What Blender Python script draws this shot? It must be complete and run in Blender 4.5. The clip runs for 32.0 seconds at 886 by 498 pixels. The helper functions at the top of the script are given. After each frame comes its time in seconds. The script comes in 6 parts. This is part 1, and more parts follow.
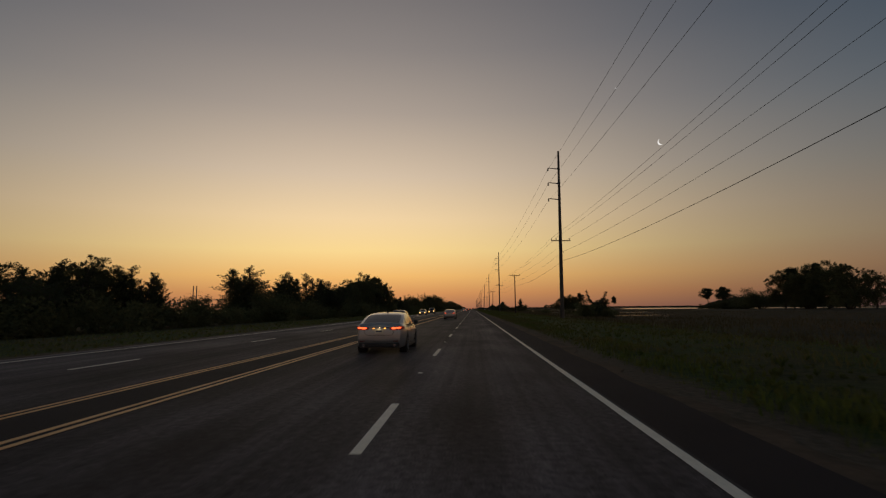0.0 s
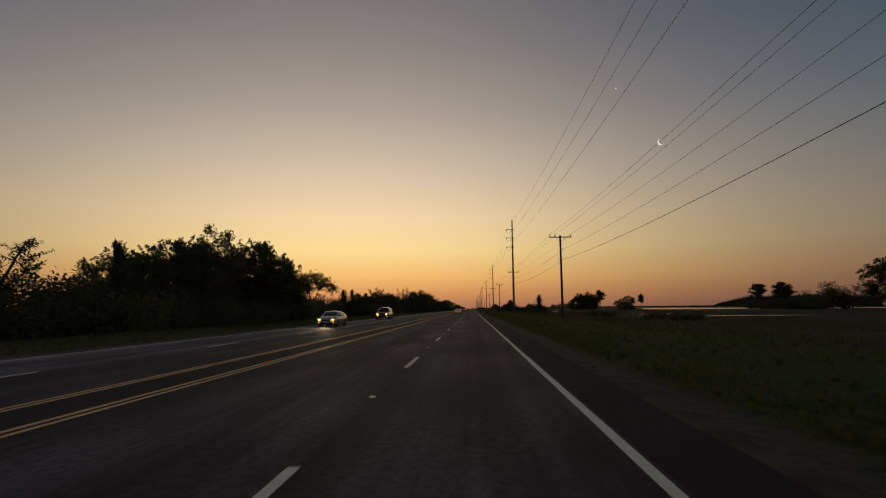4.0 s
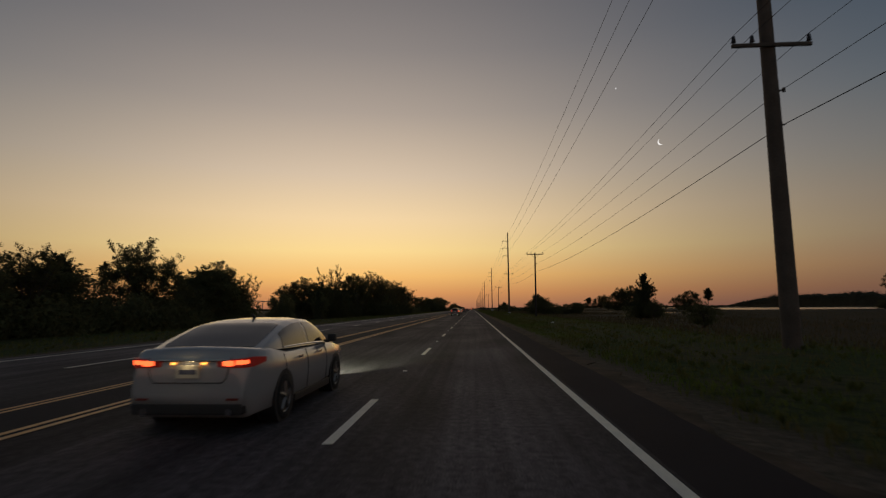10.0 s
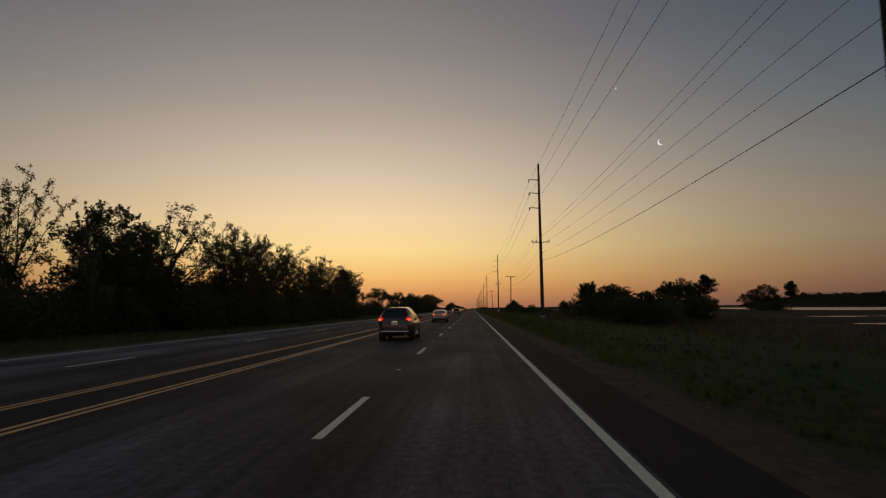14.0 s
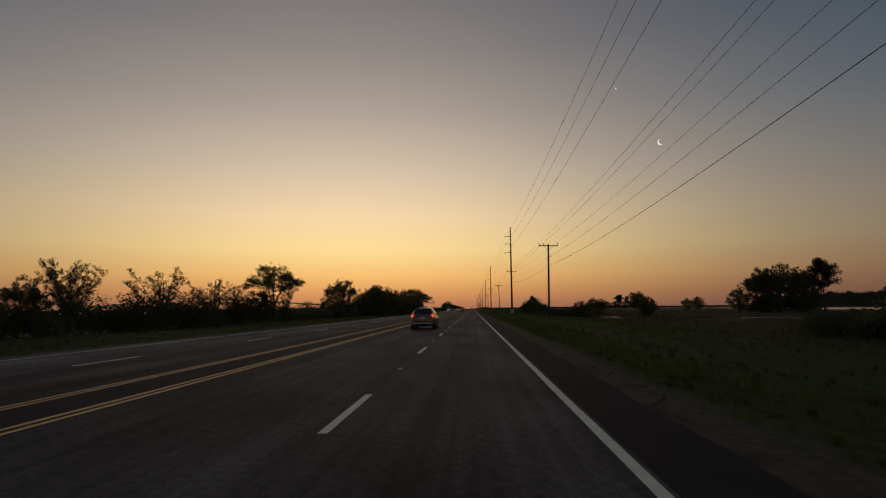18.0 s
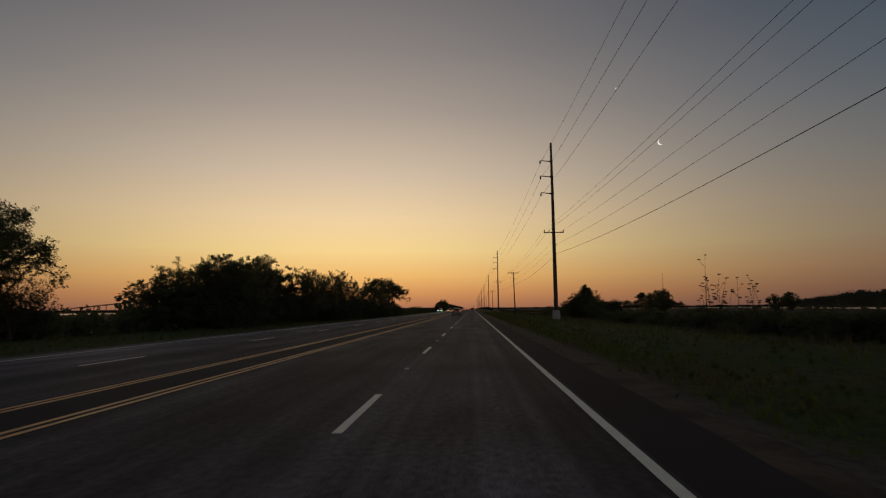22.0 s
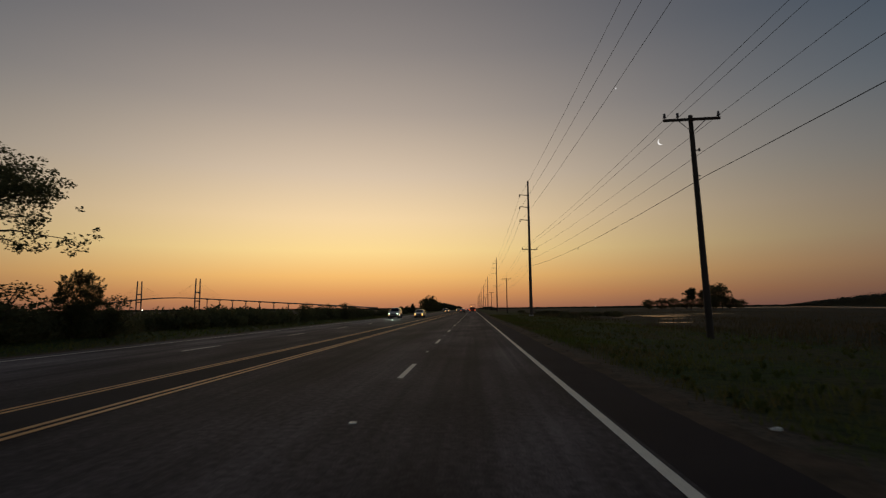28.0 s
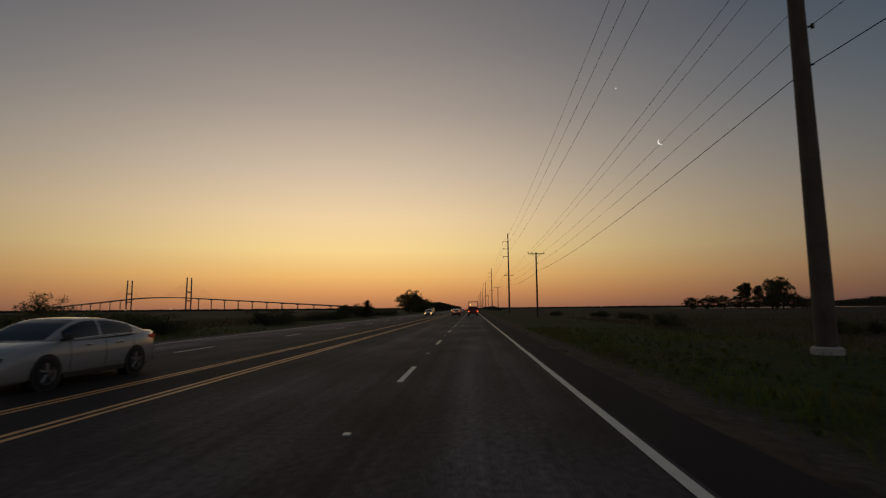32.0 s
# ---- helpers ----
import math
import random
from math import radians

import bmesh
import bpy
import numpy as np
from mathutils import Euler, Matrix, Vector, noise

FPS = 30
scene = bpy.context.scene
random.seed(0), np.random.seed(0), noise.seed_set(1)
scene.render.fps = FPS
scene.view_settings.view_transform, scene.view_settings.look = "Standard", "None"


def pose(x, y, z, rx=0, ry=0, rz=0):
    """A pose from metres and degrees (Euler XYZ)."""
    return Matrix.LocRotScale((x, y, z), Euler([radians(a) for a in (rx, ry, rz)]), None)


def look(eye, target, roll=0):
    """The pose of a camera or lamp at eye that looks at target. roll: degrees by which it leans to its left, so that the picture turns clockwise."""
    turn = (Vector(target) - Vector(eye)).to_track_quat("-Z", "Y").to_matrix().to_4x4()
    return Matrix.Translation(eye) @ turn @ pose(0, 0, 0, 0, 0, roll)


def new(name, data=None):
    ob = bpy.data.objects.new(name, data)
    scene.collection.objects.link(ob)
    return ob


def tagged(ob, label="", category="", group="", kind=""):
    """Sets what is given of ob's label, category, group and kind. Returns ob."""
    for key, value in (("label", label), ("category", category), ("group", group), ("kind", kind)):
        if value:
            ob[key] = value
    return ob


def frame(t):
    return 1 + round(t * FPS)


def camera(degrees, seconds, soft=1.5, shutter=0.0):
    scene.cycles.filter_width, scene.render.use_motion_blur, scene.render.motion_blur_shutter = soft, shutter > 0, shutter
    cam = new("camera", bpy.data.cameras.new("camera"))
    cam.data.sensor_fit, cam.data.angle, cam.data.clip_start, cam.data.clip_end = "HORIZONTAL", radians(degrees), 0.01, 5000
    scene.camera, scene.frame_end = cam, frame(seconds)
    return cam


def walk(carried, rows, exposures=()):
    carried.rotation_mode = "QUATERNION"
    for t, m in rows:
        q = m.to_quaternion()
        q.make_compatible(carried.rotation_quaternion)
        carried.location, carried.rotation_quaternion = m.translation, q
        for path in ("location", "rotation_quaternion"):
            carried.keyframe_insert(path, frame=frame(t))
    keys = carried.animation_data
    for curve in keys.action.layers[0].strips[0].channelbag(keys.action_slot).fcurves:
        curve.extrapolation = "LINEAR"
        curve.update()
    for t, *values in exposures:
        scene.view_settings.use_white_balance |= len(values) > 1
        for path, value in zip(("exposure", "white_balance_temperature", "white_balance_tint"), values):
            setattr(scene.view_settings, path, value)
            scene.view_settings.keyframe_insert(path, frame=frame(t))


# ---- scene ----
# The place: a straight four-lane highway through a salt marsh at dusk. X to the right of the
# right edge line, Y along the road, Z up from the road surface.

# ---- camera and its drive ----
cam = camera(80.87, 32.0, soft=1.25, shutter=0.12)
EYE_Z = 1.58
DRIVE = [
    (0, -2.219, 0.0), (1, -2.099, 21.23), (2, -1.951, 42.7), (3, -1.817, 64.94), (4, -1.708, 87.32),
    (5, -1.668, 109.4), (6, -1.605, 131.15), (7, -1.547, 152.24), (8, -1.601, 173.1), (9, -1.703, 194.07),
    (10, -1.792, 215.04), (11, -1.756, 236.01), (12, -1.654, 256.93), (13, -1.594, 277.77), (14, -1.594, 298.58),
    (15, -1.622, 319.43), (16, -1.649, 340.3), (17, -1.62, 361.19), (18, -1.584, 382.1), (19, -1.55, 403.05),
    (20, -1.55, 424.0), (21, -1.631, 444.92), (22, -1.766, 465.87), (23, -1.812, 486.89), (24, -1.803, 507.94),
    (25, -1.742, 528.99), (26, -1.741, 550.05), (27, -1.792, 571.11), (28, -1.84, 592.19), (29, -1.793, 613.28),
    (30, -1.793, 634.39), (31, -1.842, 655.51), (32, -1.916, 676.64)]
PITCH, ROLL, YAW = 6.55, 0.48, 3.22
LIGHT = [(0, -0.06), (2.5, -0.05), (5, 0.0), (7, 0.0), (8, -0.05), (9, -0.02), (10.5, -0.03), (13, -0.1), (14, -0.02), (15, 0.06), (17, 0.03), (18, 0.0), (19.5, -0.08),
         (21, -0.11), (23, -0.08), (25, 0.02), (28, -0.02), (29, -0.05), (30, -0.1), (32, -0.1)]
walk(cam, [(t, pose(x, y, EYE_Z, 90 + PITCH, ROLL, YAW)) for t, x, y in DRIVE], LIGHT)


# ---- sky: the afterglow of a sun that has set ahead, a little left of the road ----
def lin(r, g, b, a=1.0):
    """Linear colour from 0..255 display values."""
    f = lambda c: c / 255 / 12.92 if c <= 10 else ((c / 255 + 0.055) / 1.055) ** 2.4
    return (f(r), f(g), f(b), a)


world = bpy.data.worlds.new("dusk_sky")
scene.world = world
world.use_nodes = True
wn, wl = world.node_tree.nodes, world.node_tree.links
wn.clear()


def wmath(op, a, b=None, c=None, clamp=False):
    n = wn.new("ShaderNodeMath")
    n.operation, n.use_clamp = op, clamp
    for i, v in enumerate((a, b, c)):
        if v is None:
            continue
        if isinstance(v, (int, float)):
            n.inputs[i].default_value = v
        else:
            wl.new(v, n.inputs[i])
    return n.outputs[0]


def wdot(vec, d):
    n = wn.new("ShaderNodeVectorMath")
    n.operation = "DOT_PRODUCT"
    wl.new(vec, n.inputs[0])
    n.inputs[1].default_value = Vector(d).normalized()
    return n.outputs["Value"]


def wramp(fac, stops):
    n = wn.new("ShaderNodeValToRGB")
    n.color_ramp.interpolation = "EASE" if len(stops) < 3 else "LINEAR"
    el = n.color_ramp.elements
    el[0].position, el[0].color = stops[0]
    el[1].position, el[1].color = stops[-1]
    for p_, c_ in stops[1:-1]:
        e = el.new(p_)
        e.color = c_
    wl.new(fac, n.inputs[0])
    return n.outputs[0]


tex = wn.new("ShaderNodeTexCoord")
direction = tex.outputs["Generated"]
sep = wn.new("ShaderNodeSeparateXYZ")
wl.new(direction, sep.inputs[0])
height = wmath("MAXIMUM", sep.outputs[2], 0.0)
flat = wn.new("ShaderNodeVectorMath")
flat.operation = "MULTIPLY"
wl.new(direction, flat.inputs[0])
flat.inputs[1].default_value = (1, 1, 0)
unit = wn.new("ShaderNodeVectorMath")
unit.operation = "NORMALIZE"
wl.new(flat.outputs[0], unit.inputs[0])
toward = wdot(unit.outputs[0], (-0.225, 0.974, 0))
glow_sky = wramp(height, [
    (0.0, lin(176, 116, 86)), (0.03, lin(222, 154, 94)), (0.062, lin(248, 191, 113)), (0.11, lin(255, 220, 149)),
    (0.17, lin(247, 216, 168)), (0.25, lin(218, 196, 170)), (0.36, lin(175, 161, 149)), (0.46, lin(142, 134, 130)),
    (0.56, lin(115, 111, 112)), (1.0, lin(60, 67, 81))])
cool_sky = wramp(height, [
    (0.0, lin(71, 57, 62)), (0.03, lin(87, 68, 64)), (0.07, lin(101, 82, 75)), (0.13, lin(101, 92.5, 89)),
    (0.22, lin(81, 89, 95)), (0.33, lin(58, 78, 93)), (0.45, lin(42, 65, 84)), (0.56, lin(35, 56, 77)),
    (1.0, lin(38, 47, 61))])
fade = wmath("POWER", math.e, wmath("MULTIPLY_ADD", toward, 5.0, -5.0))
ease = wmath("SUBTRACT", 1.0, fade)
blend = wn.new("ShaderNodeMix")
blend.data_type = "RGBA"
wl.new(ease, blend.inputs["Factor"])
wl.new(glow_sky, blend.inputs["A"])
wl.new(cool_sky, blend.inputs["B"])
# young moon and one bright planet
MOON = Vector((0.3318, 0.8980, 0.2855)).normalized()
disc = wmath("GREATER_THAN", wdot(direction, MOON), math.cos(radians(0.31)))
bite = wmath("LESS_THAN", wdot(direction, MOON + Vector((0.0020, 0.0, 0.0013))), math.cos(radians(0.305)))
crescent = wmath("MULTIPLY", disc, bite)
planet = wmath("GREATER_THAN", wdot(direction, (0.2559, 0.8873, 0.3800)), math.cos(radians(0.085)))
bright = wmath("ADD", wmath("MULTIPLY", crescent, 0.6), wmath("MULTIPLY", planet, 0.35))
spot = wn.new("ShaderNodeMix")
spot.data_type, spot.blend_type = "RGBA", "ADD"
spot.inputs["Factor"].default_value = 1.0
wl.new(blend.outputs["Result"], spot.inputs["A"])
wl.new(bright, spot.inputs["B"])
# unseen sky behind, raised up to 2.6x and warmed to fill trees and cars
behind = wn.new("ShaderNodeMapRange")
behind.interpolation_type = "SMOOTHSTEP"
wl.new(toward, behind.inputs["Value"])
for k, v in (("From Min", 0.35), ("From Max", -0.7), ("To Min", 1.0), ("To Max", 2.6)):
    behind.inputs[k].default_value = v
rear_warmth = wn.new("ShaderNodeMapRange")
rear_warmth.interpolation_type = "SMOOTHSTEP"
wl.new(toward, rear_warmth.inputs["Value"])
for k, v in (("From Min", 0.35), ("From Max", -0.5)):
    rear_warmth.inputs[k].default_value = v
rear = wn.new("ShaderNodeMix")
rear.data_type, rear.blend_type = "RGBA", "MULTIPLY"
wl.new(rear_warmth.outputs["Result"], rear.inputs["Factor"])
wl.new(spot.outputs["Result"], rear.inputs["A"])
rear.inputs["B"].default_value = (1.25, 0.97, 0.74, 1)
back = wn.new("ShaderNodeBackground")
wl.new(behind.outputs["Result"], back.inputs["Strength"])
wl.new(rear.outputs["Result"], back.inputs["Color"])
wout = wn.new("ShaderNodeOutputWorld")
wl.new(back.outputs[0], wout.inputs[0])


# ---- materials ----
def material(name, base, rough=0.8, metal=0.0, vary=0.25, grain=8.0, coarse=0.6, bump=0.15, second=None, spread=0.5,
             per_object=0.0, coat=0.0, spec=0.5, thin=0.0):
    """Two scales of noise over a base colour, with relief from the finer one."""
    m = bpy.data.materials.new(name)
    m.use_nodes = True
    n, l = m.node_tree.nodes, m.node_tree.links
    b = n["Principled BSDF"]
    b.inputs["Roughness"].default_value, b.inputs["Metallic"].default_value = rough, metal
    b.inputs["Coat Weight"].default_value = coat
    b.inputs["Specular IOR Level"].default_value = spec
    tc = n.new("ShaderNodeTexCoord")
    fine, wide = n.new("ShaderNodeTexNoise"), n.new("ShaderNodeTexNoise")
    for tex_, s in ((fine, grain), (wide, coarse)):
        tex_.inputs["Scale"].default_value, tex_.inputs["Detail"].default_value = s, 5.0
        l.new(tc.outputs["Object"], tex_.inputs["Vector"])
    other = second or tuple(c * (1 - vary) for c in base)
    mixed = n.new("ShaderNodeMix")
    mixed.data_type = "RGBA"
    mixed.inputs["A"].default_value, mixed.inputs["B"].default_value = (*base, 1), (*other, 1)
    rng = n.new("ShaderNodeMapRange")
    rng.inputs["From Min"].default_value, rng.inputs["From Max"].default_value = 0.5 - spread / 2, 0.5 + spread / 2
    l.new(wide.outputs["Fac"], rng.inputs["Value"])
    l.new(rng.outputs["Result"], mixed.inputs["Factor"])
    scaled = n.new("ShaderNodeMix")
    scaled.data_type, scaled.blend_type = "RGBA", "MULTIPLY"
    scaled.inputs["Factor"].default_value = 1.0
    lev = n.new("ShaderNodeMapRange")
    lev.inputs["To Min"].default_value, lev.inputs["To Max"].default_value = 1 - vary, 1 + vary
    l.new(fine.outputs["Fac"], lev.inputs["Value"])
    l.new(mixed.outputs["Result"], scaled.inputs["A"])
    l.new(lev.outputs["Result"], scaled.inputs["B"])
    colour = scaled.outputs["Result"]
    if per_object:
        info = n.new("ShaderNodeObjectInfo")
        orng = n.new("ShaderNodeMapRange")
        orng.inputs["To Min"].default_value, orng.inputs["To Max"].default_value = 1 - per_object, 1 + per_object
        l.new(info.outputs["Random"], orng.inputs["Value"])
        om = n.new("ShaderNodeMix")
        om.data_type, om.blend_type = "RGBA", "MULTIPLY"
        om.inputs["Factor"].default_value = 1.0
        l.new(colour, om.inputs["A"])
        l.new(orng.outputs["Result"], om.inputs["B"])
        colour = om.outputs["Result"]
    l.new(colour, b.inputs["Base Color"])
    if bump:
        bp = n.new("ShaderNodeBump")
        bp.inputs["Strength"].default_value, bp.inputs["Distance"].default_value = bump, 0.02
        l.new(fine.outputs["Fac"], bp.inputs["Height"])
        l.new(bp.outputs["Normal"], b.inputs["Normal"])
    if thin:
        tr, mx = n.new("ShaderNodeBsdfTranslucent"), n.new("ShaderNodeMixShader")
        mx.inputs[0].default_value = thin
        l.new(colour, tr.inputs["Color"])
        l.new(b.outputs[0], mx.inputs[1])
        l.new(tr.outputs[0], mx.inputs[2])
        l.new(mx.outputs[0], n["Material Output"].inputs["Surface"])
    return m


def glowing(name, colour, strength):
    m = bpy.data.materials.new(name)
    m.use_nodes = True
    b = m.node_tree.nodes["Principled BSDF"]
    b.inputs["Base Color"].default_value = (*colour, 1)
    b.inputs["Emission Color"].default_value = (*colour, 1)
    b.inputs["Emission Strength"].default_value = strength
    return m




def asphalt_material():
    """Worn asphalt: stone grain, patches, and streaks drawn out along the lanes."""
    m = bpy.data.materials.new("worn_asphalt")
    m.use_nodes = True
    n, l = m.node_tree.nodes, m.node_tree.links
    b = n["Principled BSDF"]
    b.inputs["Roughness"].default_value = 0.76
    b.inputs["Specular IOR Level"].default_value = 0.065
    tc = n.new("ShaderNodeTexCoord")

    def layer(size, lo, hi, a, c, stretch=(1, 1, 1)):
        mp, t_, r = n.new("ShaderNodeMapping"), n.new("ShaderNodeTexNoise"), n.new("ShaderNodeMapRange")
        mp.inputs["Scale"].default_value = stretch
        t_.inputs["Scale"].default_value, t_.inputs["Detail"].default_value = size, 4
        for k, v in zip(("From Min", "From Max", "To Min", "To Max"), (lo, hi, a, c)):
            r.inputs[k].default_value = v
        l.new(tc.outputs["Object"], mp.inputs["Vector"])
        l.new(mp.outputs["Vector"], t_.inputs["Vector"])
        l.new(t_.outputs["Fac"], r.inputs["Value"])
        return r.outputs["Result"], t_.outputs["Fac"]

    def times(a, c):
        x = n.new("ShaderNodeMath")
        x.operation = "MULTIPLY"
        l.new(a, x.inputs[0])
        if isinstance(c, float):
            x.inputs[1].default_value = c
        else:
            l.new(c, x.inputs[1])
        return x.outputs[0]

    streak, _ = layer(1.0, 0.3, 0.7, 0.5, 1.5, (0.75, 0.012, 1))
    fine_streak, _ = layer(1.0, 0.3, 0.7, 0.75, 1.25, (5.0, 0.05, 1))
    patch, _ = layer(0.45, 0.35, 0.65, 0.62, 1.4, (1, 0.4, 1))
    stone, grain = layer(45.0, 0.3, 0.7, 0.45, 1.6)
    grit, _ = layer(9.0, 0.3, 0.7, 0.6, 1.4)
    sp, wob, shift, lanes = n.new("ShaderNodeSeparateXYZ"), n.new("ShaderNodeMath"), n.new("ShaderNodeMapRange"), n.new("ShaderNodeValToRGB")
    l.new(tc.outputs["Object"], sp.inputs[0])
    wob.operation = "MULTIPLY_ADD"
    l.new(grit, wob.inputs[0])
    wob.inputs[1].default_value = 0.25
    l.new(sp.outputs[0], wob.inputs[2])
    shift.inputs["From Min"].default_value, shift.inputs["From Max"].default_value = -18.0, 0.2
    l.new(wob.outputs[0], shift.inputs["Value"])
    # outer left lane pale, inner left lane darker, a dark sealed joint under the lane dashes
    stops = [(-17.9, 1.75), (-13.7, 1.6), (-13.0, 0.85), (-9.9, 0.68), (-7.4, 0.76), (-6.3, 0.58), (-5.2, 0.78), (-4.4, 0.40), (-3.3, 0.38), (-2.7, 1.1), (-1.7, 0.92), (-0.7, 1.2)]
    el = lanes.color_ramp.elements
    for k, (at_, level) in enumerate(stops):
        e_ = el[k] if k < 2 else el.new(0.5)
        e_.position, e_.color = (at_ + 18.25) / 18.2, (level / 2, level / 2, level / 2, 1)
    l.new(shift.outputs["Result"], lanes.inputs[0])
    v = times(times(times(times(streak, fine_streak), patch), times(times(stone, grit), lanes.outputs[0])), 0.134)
    col = n.new("ShaderNodeCombineColor")
    for k, f in enumerate((1.13, 0.94, 0.96)):
        l.new(times(v, f), col.inputs[k])
    l.new(col.outputs[0], b.inputs["Base Color"])
    bp = n.new("ShaderNodeBump")
    bp.inputs["Strength"].default_value, bp.inputs["Distance"].default_value = 0.6, 0.01
    l.new(grain, bp.inputs["Height"])
    l.new(bp.outputs["Normal"], b.inputs["Normal"])
    return m


ASPHALT = asphalt_material()
FRESH = material("dark_shoulder_asphalt", (0.043, 0.0335, 0.0335), 0.9, grain=50, coarse=0.4, bump=0.5, vary=0.35, spec=0.08)
MEDIAN = material("dark_median_asphalt", (0.050, 0.0410, 0.0405), 0.85, grain=45, coarse=0.5, bump=0.5, vary=0.35, spec=0.08)
GRAVEL = material("sandy_gravel", (0.112, 0.074, 0.050), 0.95, grain=9, coarse=1.1, bump=0.8, second=(0.045, 0.034, 0.023), spread=0.35, vary=0.4, spec=0.1)
WHITE = material("white_road_paint", (0.88, 0.79, 0.65), 0.6, grain=40, coarse=3, bump=0.2, second=(0.68, 0.61, 0.50), spread=0.6)
YELLOW = material("yellow_road_paint", (0.84, 0.385, 0.085), 0.5, grain=40, coarse=3, bump=0.2, second=(0.48, 0.23, 0.07), spread=0.6)
SCRAPE = material("scraped_pale_asphalt", (0.13, 0.125, 0.12), 0.7, grain=30, coarse=2.5, bump=0.3, second=(0.05, 0.048, 0.046), spread=0.3)
MARKER = material("reflective_marker", (0.75, 0.75, 0.72), 0.3, grain=30, bump=0.0)
DARK_WOOD = material("dark_creosoted_wood", (0.022, 0.017, 0.014), 0.85, grain=14, coarse=1.2, bump=0.4, second=(0.034, 0.027, 0.022), vary=0.3)
WOOD = material("creosoted_pole_wood", (0.060, 0.045, 0.034), 0.85, grain=14, coarse=1.2, bump=0.4, second=(0.10, 0.082, 0.066), vary=0.3)
STEEL = material("weathered_galvanised_steel", (0.10, 0.095, 0.09), 0.55, 0.6, grain=20, coarse=0.8, bump=0.1)
CONCRETE = material("pale_concrete", (0.42, 0.40, 0.37), 0.9, grain=25, coarse=1.5, bump=0.4)
PORCELAIN = material("dark_insulator_glaze", (0.05, 0.04, 0.04), 0.25, grain=10, bump=0.0)
CABLE = material("black_cable", (0.02, 0.02, 0.022), 0.6, grain=4, bump=0.0)
LEAF = material("dusky_broad_leaf", (0.115, 0.118, 0.055), 0.8, grain=1.5, coarse=0.5, bump=0.0, second=(0.085, 0.088, 0.042), per_object=0.3, vary=0.3, thin=0.5, spec=0.12)
NEEDLE = material("dark_needles", (0.075, 0.09, 0.048), 0.8, grain=1.5, coarse=0.5, bump=0.0, per_object=0.3, vary=0.35, thin=0.45, spec=0.12)
SPRING = material("thin_spring_leaf", (0.16, 0.145, 0.06), 0.75, grain=1.5, coarse=0.5, bump=0.0, per_object=0.3, vary=0.3, thin=0.6, spec=0.12)
FEATHER = material("olive_spring_leaf", (0.17, 0.155, 0.07), 0.75, grain=1.5, coarse=0.5, bump=0.0, second=(0.11, 0.112, 0.048), per_object=0.3, vary=0.3, thin=0.65, spec=0.12)
BARK = material("grey_brown_bark", (0.075, 0.058, 0.045), 0.9, grain=12, coarse=1.0, bump=0.6)
GRASS = material("roadside_grass_blades", (0.100, 0.138, 0.027), 0.8, grain=0.9, coarse=0.22, bump=0.0, second=(0.135, 0.112, 0.046), spread=0.25, vary=0.3, thin=0.45, spec=0.12)
TUFT = material("yellowed_tussock_grass", (0.130, 0.125, 0.042), 0.8, grain=0.8, coarse=0.3, bump=0.0, second=(0.070, 0.090, 0.024), spread=0.3, vary=0.3, thin=0.45, spec=0.12)
REED = material("brown_marsh_reed", (0.13, 0.095, 0.055), 0.85, grain=0.8, coarse=0.08, bump=0.0, second=(0.075, 0.07, 0.035), spread=0.4, vary=0.3, thin=0.45, spec=0.12)
FARLEAF = material("far_woods_foliage", (0.045, 0.050, 0.030), 0.9, grain=0.5, coarse=0.05, bump=0.0, vary=0.3, thin=0.45)
BRIDGE_GREY = material("bridge_concrete", (0.20, 0.19, 0.185), 0.9, grain=0.4, coarse=0.05, bump=0.1)
GLASS = material("tinted_car_glass", (0.012, 0.013, 0.015), 0.06, grain=2, bump=0.0, vary=0.05)
RUBBER = material("tyre_rubber", (0.018, 0.018, 0.018), 0.9, grain=30, bump=0.3)
ALLOY = material("alloy_rim", (0.20, 0.20, 0.205), 0.4, 0.9, grain=12, bump=0.0)
TRIM = material("black_plastic_trim", (0.02, 0.02, 0.021), 0.6, grain=30, bump=0.1)
CHROME = material("bright_chrome", (0.7, 0.7, 0.7), 0.15, 1.0, grain=4, bump=0.0)
PLATE = material("pale_plate", (0.55, 0.53, 0.45), 0.5, grain=20, bump=0.0)
PLATE_INK = material("plate_ink", (0.06, 0.07, 0.12), 0.6, grain=20, bump=0.0)
WHITE_PAINT = material("white_car_paint", (0.33, 0.33, 0.33), 0.26, grain=3, coarse=0.5, bump=0.0, vary=0.04, coat=0.8)
SILVER_PAINT = material("silver_car_paint", (0.33, 0.32, 0.31), 0.35, 0.5, grain=3, coarse=0.5, bump=0.0, vary=0.05, coat=0.8)
MAROON_PAINT = material("dark_maroon_car_paint", (0.036, 0.008, 0.006), 0.3, 0.0, grain=3, coarse=0.5, bump=0.0, vary=0.05, coat=0.9)
BLACK_PAINT = material("black_car_paint", (0.018, 0.018, 0.02), 0.25, grain=3, coarse=0.5, bump=0.0, vary=0.05, coat=0.9)
RED_PAINT = material("dull_red_paint", (0.16, 0.02, 0.015), 0.4, grain=3, coarse=0.5, bump=0.0, vary=0.1)
LAMP_RED = glowing("lit_tail_lamp", (1.0, 0.11, 0.03), 2.6)
LAMP_RED_SOFT = glowing("red_lamp_glow", (0.75, 0.028, 0.014), 0.75)
LAMP_RED_DIM = glowing("red_lamp_lens", (0.14, 0.007, 0.005), 0.3)
